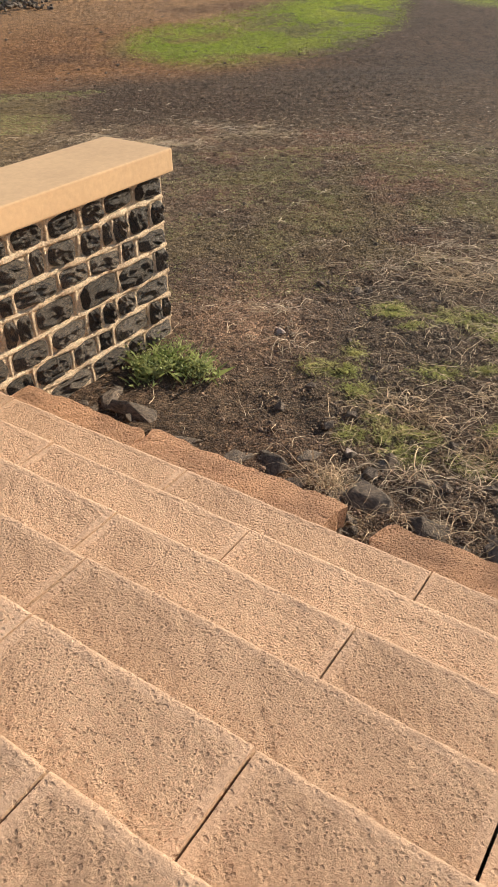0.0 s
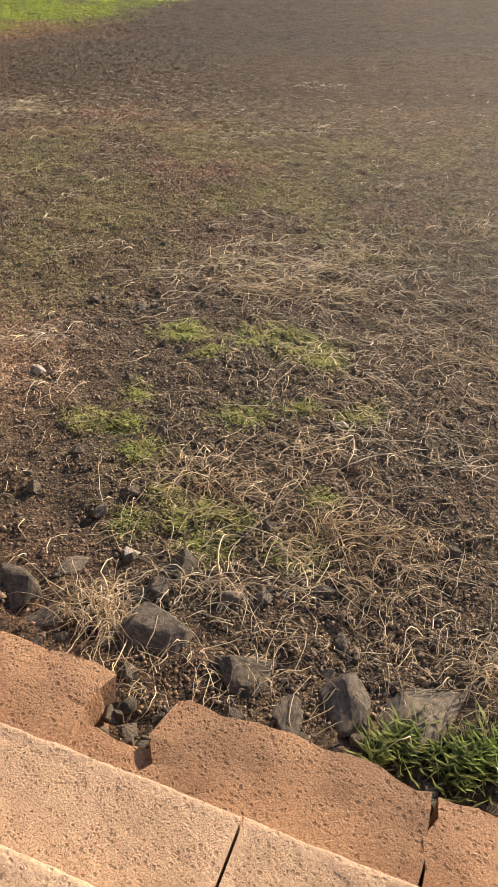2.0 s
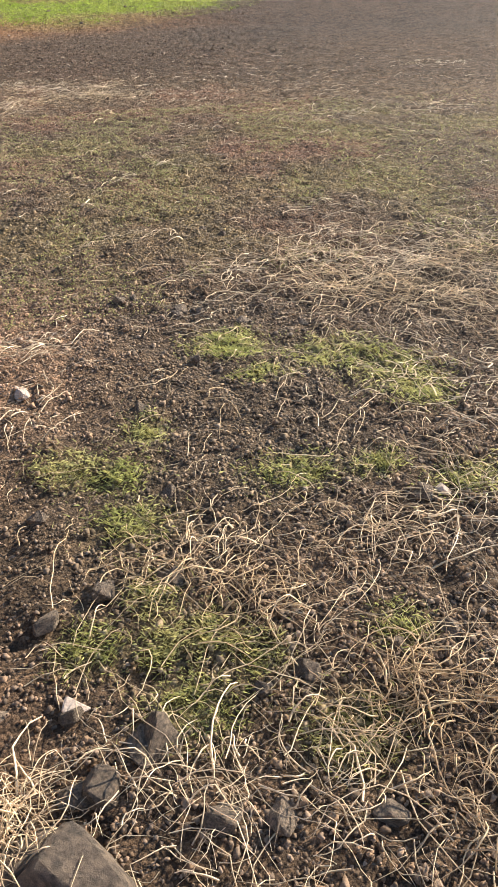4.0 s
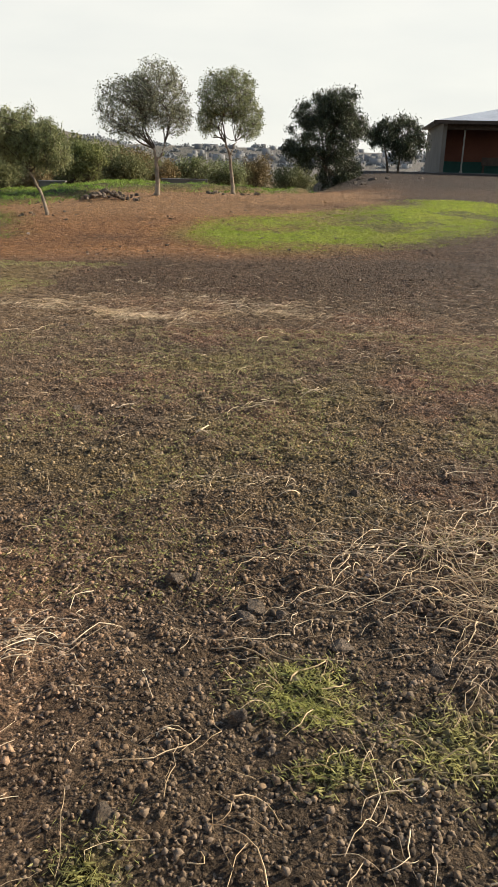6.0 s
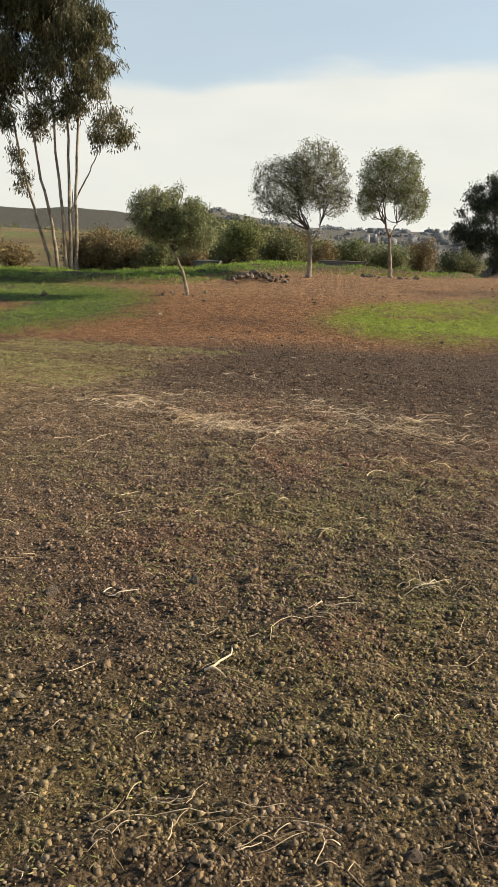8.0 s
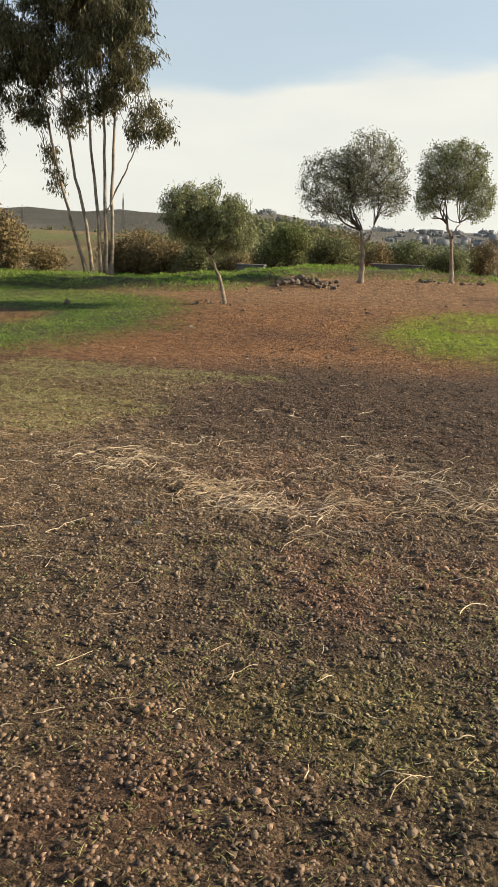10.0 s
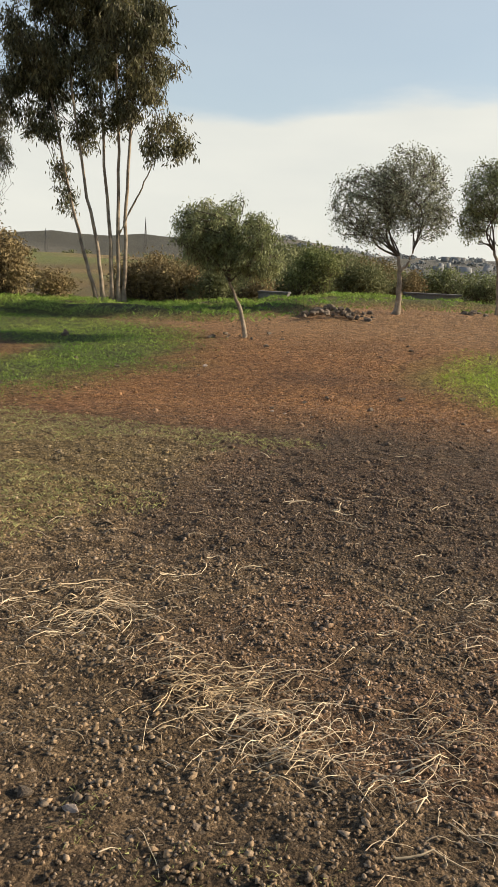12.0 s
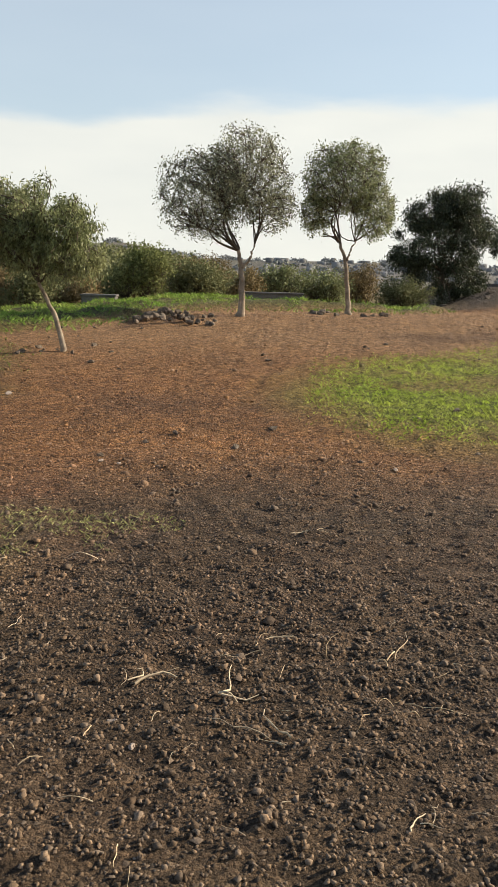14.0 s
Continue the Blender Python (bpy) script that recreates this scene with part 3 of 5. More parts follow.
def broken_slab(u0, u1, b0, b1, z0, z1, seed):
    """A crumbling piece of the lowest step, ragged at its ends and along its lip."""
    bm = bmesh.new()
    bmesh.ops.create_cube(bm, size=1, matrix=Matrix.Translation((-(u0 + u1) / 2, (b0 + b1) / 2, (z0 + z1) / 2)) @ Matrix.Diagonal((u1 - u0, b1 - b0, z1 - z0, 1)))
    bmesh.ops.subdivide_edges(bm, edges=[e for e in bm.edges if abs(e.verts[0].co.x - e.verts[1].co.x) > 0.1], cuts=max(4, int((u1 - u0) / 0.06)), use_grid_fill=True)
    bmesh.ops.subdivide_edges(bm, edges=[e for e in bm.edges if abs(e.verts[0].co.y - e.verts[1].co.y) > 0.1], cuts=6, use_grid_fill=True)
    o = Vector((seed * 5.1, 0, 0))
    for v in bm.verts:
        lip = max(0.0, (v.co.y - (b1 - 0.06)) / 0.06)
        end = max(0.0, 1 - min(v.co.x + u1, -u0 - v.co.x) / 0.08)
        v.co += noise.noise_vector(v.co * 8 + o) * 0.012 + noise.noise_vector(v.co * 23 + o) * 0.008
        v.co.z -= lip * 0.025 * abs(noise.noise(v.co * 11 + o)) + end * 0.03 * abs(noise.noise(v.co * 17 + o))
        v.co.y += lip * 0.03 * noise.noise(v.co * 7 + o)
        v.co.x += end * 0.06 * noise.noise(v.co * 14 + o)
    return bm


for i, (u0, u1, b1) in enumerate(((3.34, 4.6, 2.65), (4.6, 5.6, 2.60), (2.255, 3.10, 2.64), (0.9, 2.245, 2.63), (-1.5, 0.89, 2.64))):
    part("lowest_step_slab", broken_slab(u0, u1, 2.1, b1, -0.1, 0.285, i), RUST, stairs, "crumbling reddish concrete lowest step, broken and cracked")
part("lowest_step_slab", broken_slab(3.05, 3.4, 2.1, 2.46, -0.1, 0.25, 9), RUST, stairs)

wall = part("wall_side", block(-6.12, -5.625, -0.9, 4.09, -0.15, 1.258), MORTAR)
wall.matrix_basis = STAIR
tagged(wall, "low side wall of dark basalt blocks in pale mortar", "wall", kind="structure")
part("coping", block(-6.19, -5.56, -0.95, 4.16, 1.258, 1.418, 0.012, 2, 0.003), CAP, wall, "smooth tan painted concrete coping")


def wall_stone(seed):
    """A roughly squared block, one unit across, its face broken into facets and its outline uneven."""
    bm = bmesh.new()
    bmesh.ops.create_grid(bm, x_segments=8, y_segments=7, size=0.5)
    o = Vector((seed * 3.7, seed * 1.9, 0))
    for v in bm.verts:
        x, y = v.co.x, v.co.y
        e = max(abs(x), abs(y)) * 2
        pull = 1 - 0.17 * (abs(x * 2) * abs(y * 2)) ** 3 - 0.13 * e * max(0.0, noise.noise(v.co * 2.6 + o) + 0.25)
        facet = noise.voronoi(v.co * 3.2 + o)[0]
        v.co.x, v.co.y = x * pull, y * pull
        v.co.z = (1 - e**5) * (0.35 + 1.3 * (facet[1] - facet[0]) + 0.9 * noise.noise(Vector((x * 4, y * 4, 0)) + o)) + 0.12
    ext = bmesh.ops.extrude_edge_only(bm, edges=[e for e in bm.edges if e.is_boundary])
    for v in (g for g in ext["geom"] if isinstance(g, bmesh.types.BMVert)):
        v.co.z = -1.0
    me = bpy.data.meshes.new("wall_stone")
    bm.to_mesh(me)
    bm.free()
    me.materials.append(BASALT)
    return me


stones = [wall_stone(i) for i in range(12)]
BEDS = [0.0, 0.165, 0.36, 0.535, 0.735, 0.90, 1.09, 1.258]


def bed(r, y):
    """Height of the wavering bed joint under course r."""
    if r in (0, 7):
        return BEDS[r] + y * 0
    return BEDS[r] + 0.05 * (fbm(y, y * 0 + 3.7 * r, 2.2, 99) - 0.5)


for r in range(7):
    b, upright = 4.08, []
    while b > -0.8:
        w = rng.uniform(0.17, 0.40) if rng.random() > 0.28 else rng.uniform(0.07, 0.13)
        mid = np.array([b - w / 2])
        low, high = float(bed(r, mid)[0]), float(bed(r + 1, mid)[0])
        h = high - low - rng.uniform(0.012, 0.04)
        s = part("wall_stone", stones[rng.integers(12)], BASALT, wall)
        s.matrix_basis = Matrix(((0, 0, 1, -5.624), (1, 0, 0, b - w / 2), (0, 1, 0, (low + high) / 2 + rng.uniform(-0.01, 0.006)), (0, 0, 0, 1))) @ Matrix.Rotation(radians(rng.choice([0, 180]) + rng.uniform(-5, 5)), 4, "Z") @ Matrix.Diagonal((w, h, rng.uniform(0.03, 0.055), 1))
        step = rng.uniform(0.018, 0.06)
        upright.append((b - w - step / 2, step, low, high))
        b -= w + step
    g = Geo()
    for c, wide, low, high in upright:
        z = np.linspace(low, high, 7)
        g.tube(np.stack([-5.630 + 0 * z, c + 0.02 * (vnoise(z + c, z * 0 + r, 17, 93) - 0.5), z], -1), 0.011 + wide * 0.35 * vnoise(z, z * 0 + c, 23, 95), 6)
    part("mortar_joint", g, MORTAR, wall, "proud upright joints of sandy mortar")
    a = -5.66
    while a > -6.05:
        w = rng.uniform(0.12, 0.26)
        s = part("wall_stone", stones[rng.integers(12)], BASALT, wall)
        s.matrix_basis = Matrix(((1, 0, 0, a - w / 2), (0, 0, 1, 4.088), (0, 1, 0, (BEDS[r] + BEDS[r + 1]) / 2), (0, 0, 0, 1))) @ Matrix.Diagonal((w, BEDS[r + 1] - BEDS[r] - 0.04, 0.025, 1))
        a -= w + 0.025

for r in range(1, 7):
    y = np.linspace(4.085, -0.8, 200)
    g = Geo()
    g.tube(np.stack([-5.628 + 0.012 * fbm(y, y * 0 + r, 6, 97), y, bed(r, y) + 0.012 * (fbm(y, y * 0 + r, 11, 94) - 0.5)], -1), 0.007 + 0.030 * fbm(y, y * 0 + 7 * r, 9, 98) ** 1.3, 7)
    part("mortar_bed", g, MORTAR, wall, "proud uneven bed of sandy mortar")

# ---- trees ----
def leaves(geo, centres, per, spread, size, droop=0.3, slim=0.33, r=rng):
    """Small pointed leaves scattered round the given points."""
    c = np.repeat(centres, per, axis=0)
    k = len(c)
    c = c + r.normal(0, 1, (k, 3)) * spread
    d = r.normal(0, 1, (k, 3))
    d[:, 2] -= droop * 2
    d /= np.linalg.norm(d, axis=1, keepdims=True)
    s = np.cross(d, r.normal(0, 1, (k, 3)))
    s /= np.linalg.norm(s, axis=1, keepdims=True) + 1e-9
    ln = size * r.uniform(0.6, 1.35, (k, 1))
    v = np.stack([c, c + d * ln * 0.45 + s * ln * slim * 0.5, c + d * ln, c + d * ln * 0.45 - s * ln * slim * 0.5], 1)
    i = np.arange(k)[:, None] * 4
    geo.add(v, np.concatenate([i + [0, 1, 2], i + [0, 2, 3]]))


def tips_in(crowns, count, r, shell=0.5, clump=0):
    """Points within a union of ellipsoids, denser towards the outside, with gaps."""
    vol = np.array([c[3] * c[4] * c[5] for c in crowns])
    pick = r.choice(len(crowns), count, p=vol / vol.sum())
    cr = np.array(crowns)[pick]
    d = r.normal(0, 1, (count, 3))
    d /= np.linalg.norm(d, axis=1, keepdims=True)
    rad = r.uniform(0, 1, (count, 1)) ** (1 / 3 * shell + 0.05)
    lump = 0.84 + 0.38 * (vnoise(d[:, 0] * 2 + pick * 5, d[:, 1] * 2 + d[:, 2] * 3, 1.2, 3)[:, None] - 0.3)
    p = cr[:, :3] + d * rad * lump * cr[:, 3:6]
    if clump:
        k = max(8, int(count / clump))
        own = p[:k]
        p = own[r.integers(0, k, count)] + r.normal(0, 1, (count, 3)) * (0.085 * cr[:, 3:6] + 0.02)
    return p


def curve(a, b, r, bend=0.12, k=6, sag=0.0):
    a, b = np.asarray(a, float), np.asarray(b, float)
    s = np.linspace(0, 1, k)[:, None]
    off = r.normal(0, bend, 3) * np.linalg.norm(b - a)
    return a + (b - a) * s + np.sin(s * np.pi) * off + np.array([[0, 0, 1]]) * sag * np.sin(s * np.pi) * np.linalg.norm(b - a)


def tree(label, base, trunks, crowns, tips, per, size, leaf, radius, limbs=6, spread=0.1, droop=0.3, bark=BARK, seed=1, name="tree", shell=0.5, slim=0.33, clump=0):
    """A tapered trunk or trunks, limbs and twigs that reach into the crown, and small leaves on the twigs."""
    r = np.random.default_rng(seed)
    root = tagged(new(name), label, "tree")
    root.matrix_basis = pose(*base)
    t = tips_in(crowns, tips, r, shell, clump)
    ends = []
    for tr in trunks:
        tr = np.array(tr, float)
        s = np.linspace(0, 1, 14)
        q = np.interp(s, np.linspace(0, 1, len(tr)), tr[:, 0]), np.interp(s, np.linspace(0, 1, len(tr)), tr[:, 1]), np.interp(s, np.linspace(0, 1, len(tr)), tr[:, 2])
        q = np.stack(q, 1)
        q[1:-1, :2] += r.normal(0, radius * 0.18, (12, 2))
        side = tr[0][2] > 0.3
        rad = radius * (0.52 if side else 1.0) * (1 - 0.55 * s)
        rad[0] *= 1.0 if side else 1.5
        g = Geo()
        g.tube(q, rad, 8)
        part("trunk", g, bark, root)
        ends.append((q[-1], rad[-1]))
    wood, fine = Geo(), Geo()
    k1 = t[r.choice(len(t), limbs * len(ends), replace=False)]
    k2 = t[r.choice(len(t), max(12, tips // 14), replace=False)]
    lim = []
    for j, c in enumerate(k1):
        e, er = min(ends, key=lambda q: np.linalg.norm(q[0] - c) + 0.001 * r.random()) if len(ends) > 1 else ends[0]
        p = curve(e, e + (c - e) * 0.62, r, 0.10, 7, 0.05)
        wood.tube(p, np.linspace(er * 0.85, er * 0.4, 7), 5)
        lim.append((p, er * 0.42))
    allp = np.concatenate([p[2:] for p, _ in lim])
    allr = np.concatenate([np.full(len(p) - 2, q) for p, q in lim])
    subs = []
    for c in k2:
        i = np.argmin(np.linalg.norm(allp - c, axis=1))
        p = curve(allp[i], c, r, 0.10, 5, 0.05)
        wood.tube(p, np.linspace(allr[i] * 0.8, 0.007, 5), 4)
        subs.append(p)
    sp = np.concatenate(subs)
    for c in t[::2]:
        i = np.argmin(np.linalg.norm(sp - c, axis=1))
        fine.tube(curve(sp[i], c, r, 0.12, 3), (0.0075, 0.006, 0.004), 3)
    part("branch_frame", wood, TWIG if bark is BARK else bark, root)
    tagged(part("twig_frame", fine, TWIG, root), kind="stuff")
    g = Geo()
    leaves(g, t, per, spread, size, droop, slim, r)
    part("crown", g, leaf, root)
    return root


B1 = (-3.115, 28.18, ground_z(-3.115, 28.18) - 0.03)
tree("airy silvery round-crowned tree with a forked slim trunk", B1, [[(0, 0, 0), (0.03, 0, 0.5), (0.0, 0, 0.95), (-0.06, 0, 1.3)], [(0.0, 0.02, 0.95), (0.16, 0, 1.12), (0.26, 0, 1.42)]],
     [(-0.72, 0, 2.32, 0.98, 0.95, 0.95), (0.12, 0.1, 2.75, 0.90, 0.92, 0.98), (0.62, 0, 2.1, 0.55, 0.7, 0.5)], 2500, 10, 0.058, SILVER, 0.075, 7, 0.05, 0.2, seed=11, shell=0.75)
B2 = (-0.937, 29.49, ground_z(-0.937, 29.49) - 0.03)
tree("slender tree with an umbrella-shaped olive crown", B2, [[(0, 0, 0), (-0.04, 0, 0.5), (-0.12, 0, 1.1), (-0.24, 0, 1.5)], [(-0.12, 0, 1.1), (-0.04, 0, 1.3), (0.06, 0, 1.55)]],
     [(-0.2, 0, 2.78, 0.90, 0.9, 0.80), (-0.78, 0, 2.1, 0.40, 0.55, 0.46), (0.45, 0, 2.1, 0.52, 0.65, 0.58)], 2000, 13, 0.056, OLIVE, 0.062, 7, 0.045, 0.2, seed=12, shell=0.7)
B3 = (-4.947, 23.2, ground_z(-4.947, 23.2) - 0.03)
tree("small leaning tree with a pale crooked trunk and drooping crown", B3, [[(0, 0, 0), (-0.02, 0, 0.15), (-0.08, 0, 0.45), (-0.22, 0, 0.75), (-0.34, 0, 0.98)]],
     [(-0.45, 0, 1.72, 0.84, 0.8, 0.60), (0.16, 0, 1.45, 0.45, 0.6, 0.55), (-0.84, 0, 1.52, 0.34, 0.5, 0.36)], 1900, 17, 0.062, OLIVE, 0.050, 6, 0.04, 0.7, seed=13, slim=0.25, clump=9, shell=0.7)
BE = (-11.8, 30.2, ground_z(-11.8, 30.2) - 0.03)
tree("tall eucalyptus of several slim bare stems and a dark hanging crown", BE,
     [[(-0.26, 0, 0), (-0.62, 0, 1.2), (-1.06, 0, 2.6), (-1.75, 0, 5.6)], [(-0.1, 0.1, 0), (-0.3, 0.1, 1.6), (-0.72, 0.1, 3.2), (-1.1, 0, 6.2)], [(0.05, 0.3, 0), (0.0, 0.3, 1.8), (-0.2, 0.3, 3.6), (-0.3, 0.2, 6.4)], [(0.2, 0.4, 0), (0.2, 0.4, 2), (0.2, 0.4, 4), (0.15, 0.3, 6.8)], [(0.33, 0.5, 0), (0.38, 0.5, 2), (0.45, 0.5, 4), (0.7, 0.4, 6.4)], [(0.22, 0.4, 1.9), (0.55, 0.4, 2.6), (0.95, 0.3, 3.2), (1.35, 0.2, 3.85)]],
     [(-1.45, 0.1, 7.1, 1.65, 1.4, 1.6), (0.55, 0.2, 7.2, 1.3, 1.4, 1.65), (-0.45, 0.1, 8.45, 1.5, 1.3, 1.05), (0.85, 0.2, 5.6, 0.66, 0.7, 0.7), (1.74, 0.2, 4.3, 0.70, 0.7, 0.75), (-1.35, 0.2, 4.9, 0.75, 0.7, 0.85), (-1.4, 0.2, 3.3, 0.32, 0.35, 0.62), (0.1, 0.1, 5.35, 0.75, 0.6, 0.65), (-2.55, 0.2, 5.6, 0.85, 0.8, 0.9)], 5000, 14, 0.145, GUM, 0.066, 4, 0.085, 1.0, seed=14, slim=0.24, clump=16)
tree("dense eucalyptus with hanging dark foliage at the yard's edge", (-16.6, 29.6, ground_z(-16.6, 29.6) - 0.05), [[(0, 0, 0), (0.1, 0, 1.4), (0.2, 0, 3.0)]],
     [(0.2, 0, 5.0, 1.9, 1.8, 1.8), (1.2, 0.2, 3.7, 1.2, 1.2, 1.2), (-0.8, 0, 3.9, 1.4, 1.4, 1.2)], 1900, 17, 0.10, GUM, 0.16, 6, 0.10, 0.9, seed=15, slim=0.26, clump=24)
BM = (2.75, 43.5, ground_z(2.75, 43.5) - 0.05)
tree("dense dark bushy tree with foliage down to the ground", BM, [[(0, 0, 0), (0.05, 0, 0.6), (0, 0, 1.3)]],
     [(0.0, 0, 2.6, 1.85, 1.6, 1.55), (-0.35, 0, 3.6, 1.0, 1.0, 1.0), (0.45, 0, 3.75, 0.9, 1.0, 0.9), (0.25, 0, 0.95, 1.6, 1.4, 1.0), (-1.3, 0, 1.7, 0.7, 0.8, 0.8)], 3000, 16, 0.11, DARKLEAF, 0.14, 7, 0.09, 0.5, bark=TWIG, seed=16, clump=20)
tree("small weeping tree with two thin stems beside the building", (6.25, 47.0, ground_z(6.25, 47.0) - 0.05), [[(0, 0, 0), (-0.1, 0, 0.6), (-0.25, 0, 1.3)], [(0.5, 0, 0), (0.55, 0, 0.7), (0.6, 0, 1.4)]],
     [(-0.35, 0, 1.95, 0.95, 0.9, 0.85), (0.75, 0, 1.75, 1.1, 1.0, 1.05), (0.6, 0, 0.9, 0.6, 0.6, 0.8)], 1100, 14, 0.12, DARKLEAF, 0.07, 4, 0.12, 0.9, bark=TWIG, seed=17, clump=18)


def shrub(x, y, w, h, leaf, label, seed, size=0.085):
    """A rounded uneven shrub of stems and many small leaves."""
    r = np.random.default_rng(seed)
    root = tagged(new("shrub"), label, "shrub", "shrubs behind the bank")
    root.matrix_basis = pose(x, y, ground_z(x, y) - 0.05)
    lobes = [(r.uniform(-0.28, 0.28) * w, r.uniform(-0.2, 0.2) * w, h * r.uniform(0.4, 0.68), w * r.uniform(0.24, 0.4), w * r.uniform(0.24, 0.4), h * r.uniform(0.24, 0.36)) for _ in range(6)] + [(0, 0, h * 0.4, w * 0.48, w * 0.42, h * 0.42)]
    t = tips_in(lobes, int(330 * w * max(h, 1)), r, 0.6, 9)
    t[:, 2] = np.maximum(t[:, 2], 0.03)
    g = Geo()
    for c in t[:: 6]:
        g.tube(curve((c[0] * 0.15, c[1] * 0.15, 0), c, r, 0.1, 4), np.linspace(0.014, 0.003, 4), 3)
    part("stem_frame", g, TWIG, root)
    g = Geo()
    leaves(g, t, 8, 0.10, size * 0.95, 0.1, 0.5, r)
    part("foliage", g, leaf, root)


SHRUBS = [(-8.98, 31.4, 1.5, 1.25, SCRUBGREEN), (-8.2, 32.7, 1.2, 1.1, SCRUB), (-6.82, 34.2, 1.8, 1.85, LIME), (-5.44, 35.6, 2.1, 1.65, SCRUBGREEN), (-4.27, 36.8, 1.3, 1.35, SCRUB), (-3.11, 37.9, 1.6, 1.5, OLIVE), (-1.73, 39.0, 1.8, 1.55, OLIVE), (-0.4, 40.0, 1.4, 1.7, SCRUB),
          (-12.6, 26.4, 2.0, 1.9, SCRUB), (-13.0, 29.4, 1.4, 0.8, SCRUB), (-11.5, 32.2, 2.3, 1.9, SCRUB), (-10.2, 32.0, 2.0, 1.75, SCRUB), (-9.4, 33.6, 2.0, 1.8, SCRUBGREEN), (-14.6, 27.0, 2.4, 2.0, SCRUB), (-18.4, 33, 2.8, 1.3, SCRUBGREEN), (-7.6, 36.6, 2.3, 2.0, SCRUBGREEN), (-17.8, 30.5, 2.6, 1.9, SCRUB), (1.2, 41.4, 2.0, 1.3, SCRUBGREEN), (-6.2, 38.5, 2.4, 1.9, SCRUB), (-10.9, 36, 2.4, 1.6, SCRUB), (-9.0, 38.0, 2.6, 1.9, SCRUBGREEN)]
NAMES = {SCRUB.name: "dry brownish rounded shrub behind the grass bank", SCRUBGREEN.name: "dull green rounded shrub behind the grass bank", LIME.name: "upright yellow-green shrub behind the grass bank", OLIVE.name: "dark olive rounded shrub behind the trees"}
for i, (x, y, w, h, leaf) in enumerate(SHRUBS):
    shrub(x, y, w, h, leaf, NAMES[leaf.name], 100 + i)

# ---- the long building with its veranda ----
house = tagged(new("building"), "long single-storey building with red walls, shaded veranda and metal hip roof", "building")
hz = 1.40
house.matrix_basis = pose(9.44, 49.7, hz, 0, 0, math.degrees(math.atan2(-0.099, 0.995)))
HL, HD, EV = 19.0, 9.5, 2.72
part("plinth", block(-0.15, HL, -0.2, HD, -0.6, 0.10, 0.02), CONCRETE, house)
part("side_wall", block(0.0, 0.22, 0.0, HD, 0.10, EV), PLASTER, house, "pale grey plastered end wall")
part("back_wall", block(0.22, HL, HD - 0.25, HD, 0.10, EV), PLASTER, house)
part("front_wall", block(0.22, HL, 3.1, 3.35, 0.10, EV), BRICKRED, house, "dull red veranda wall")
part("dado", block(0.225, HL, 3.075, 3.097, 0.10, 0.72), DADO, house, "green painted band along the wall's foot")
part("side_dado", block(0.222, 0.24, 0.05, 3.07, 0.10, 0.72), DADO, house)
for x in (1.2, 4.75, 8.3, 11.85, 15.4):
    bm = bmesh.new()
    bmesh.ops.create_cone(bm, cap_ends=True, segments=10, radius1=0.045, radius2=0.045, depth=EV - 0.25, matrix=Matrix.Translation((x, 0.12, 0.1 + (EV - 0.25) / 2)))
    bmesh.ops.create_cube(bm, size=0.16, matrix=Matrix.Translation((x, 0.12, 0.14)) @ Matrix.Diagonal((1, 1, 0.5, 1)))
    part("veranda_post", bm, POSTPAINT, house)
part("veranda_beam", block(0.0, HL, 0.03, 0.21, EV - 0.42, EV - 0.02, 0.01), DARKWOOD, house)
for x in (5.6, 12.5):
    d = part("door", block(x, x + 0.95, 3.05, 3.098, 0.10, 2.15, 0.01), DADO, house)
    part("door_panel", block(x + 0.12, x + 0.83, 3.035, 3.052, 1.2, 2.0, 0.01), DARKWOOD, d)
bm = bmesh.new()
o, rz = 0.55, 1.12
q = [bm.verts.new(c) for c in ((-o, -o, EV), (HL, -o, EV), (HL, HD + o, EV), (-o, HD + o, EV), (4.3, HD / 2, EV + rz), (HL, HD / 2, EV + rz))]
for f in ((0, 1, 5, 4), (3, 0, 4), (2, 3, 4, 5), (1, 2, 5), (0, 3, 2, 1)):
    bm.faces.new([q[i] for i in f])
roof = part("roof", bm, TIN, house, "pale sheet-metal hip roof")
roof.modifiers.new("thickness", "SOLIDIFY").thickness = 0.05
part("fascia", block(-o - 0.03, HL, -o - 0.05, -o - 0.005, EV - 0.16, EV + 0.02), DARKWOOD, roof)
part("ridge_cap", block(4.2, HL, HD / 2 - 0.12, HD / 2 + 0.12, EV + rz - 0.02, EV + rz + 0.05, 0.02), TIN, roof)
bench = tagged(new("bench"), "dark wooden bench on the veranda floor", "bench")
bench.matrix_basis = house.matrix_basis @ Matrix.Translation((3.2, 1.5, 0.102))
part("seat", block(-0.7, 0.7, -0.2, 0.2, 0.40, 0.46, 0.01), DARKWOOD, bench)
part("backrest", block(-0.7, 0.7, 0.18, 0.23, 0.47, 0.85, 0.01), DARKWOOD, bench)
for x in (-0.6, 0.6):
    for y in (-0.15, 0.15):
        part("leg", block(x - 0.035, x + 0.035, y - 0.03, y + 0.03, 0, 0.398), DARKWOOD, bench)

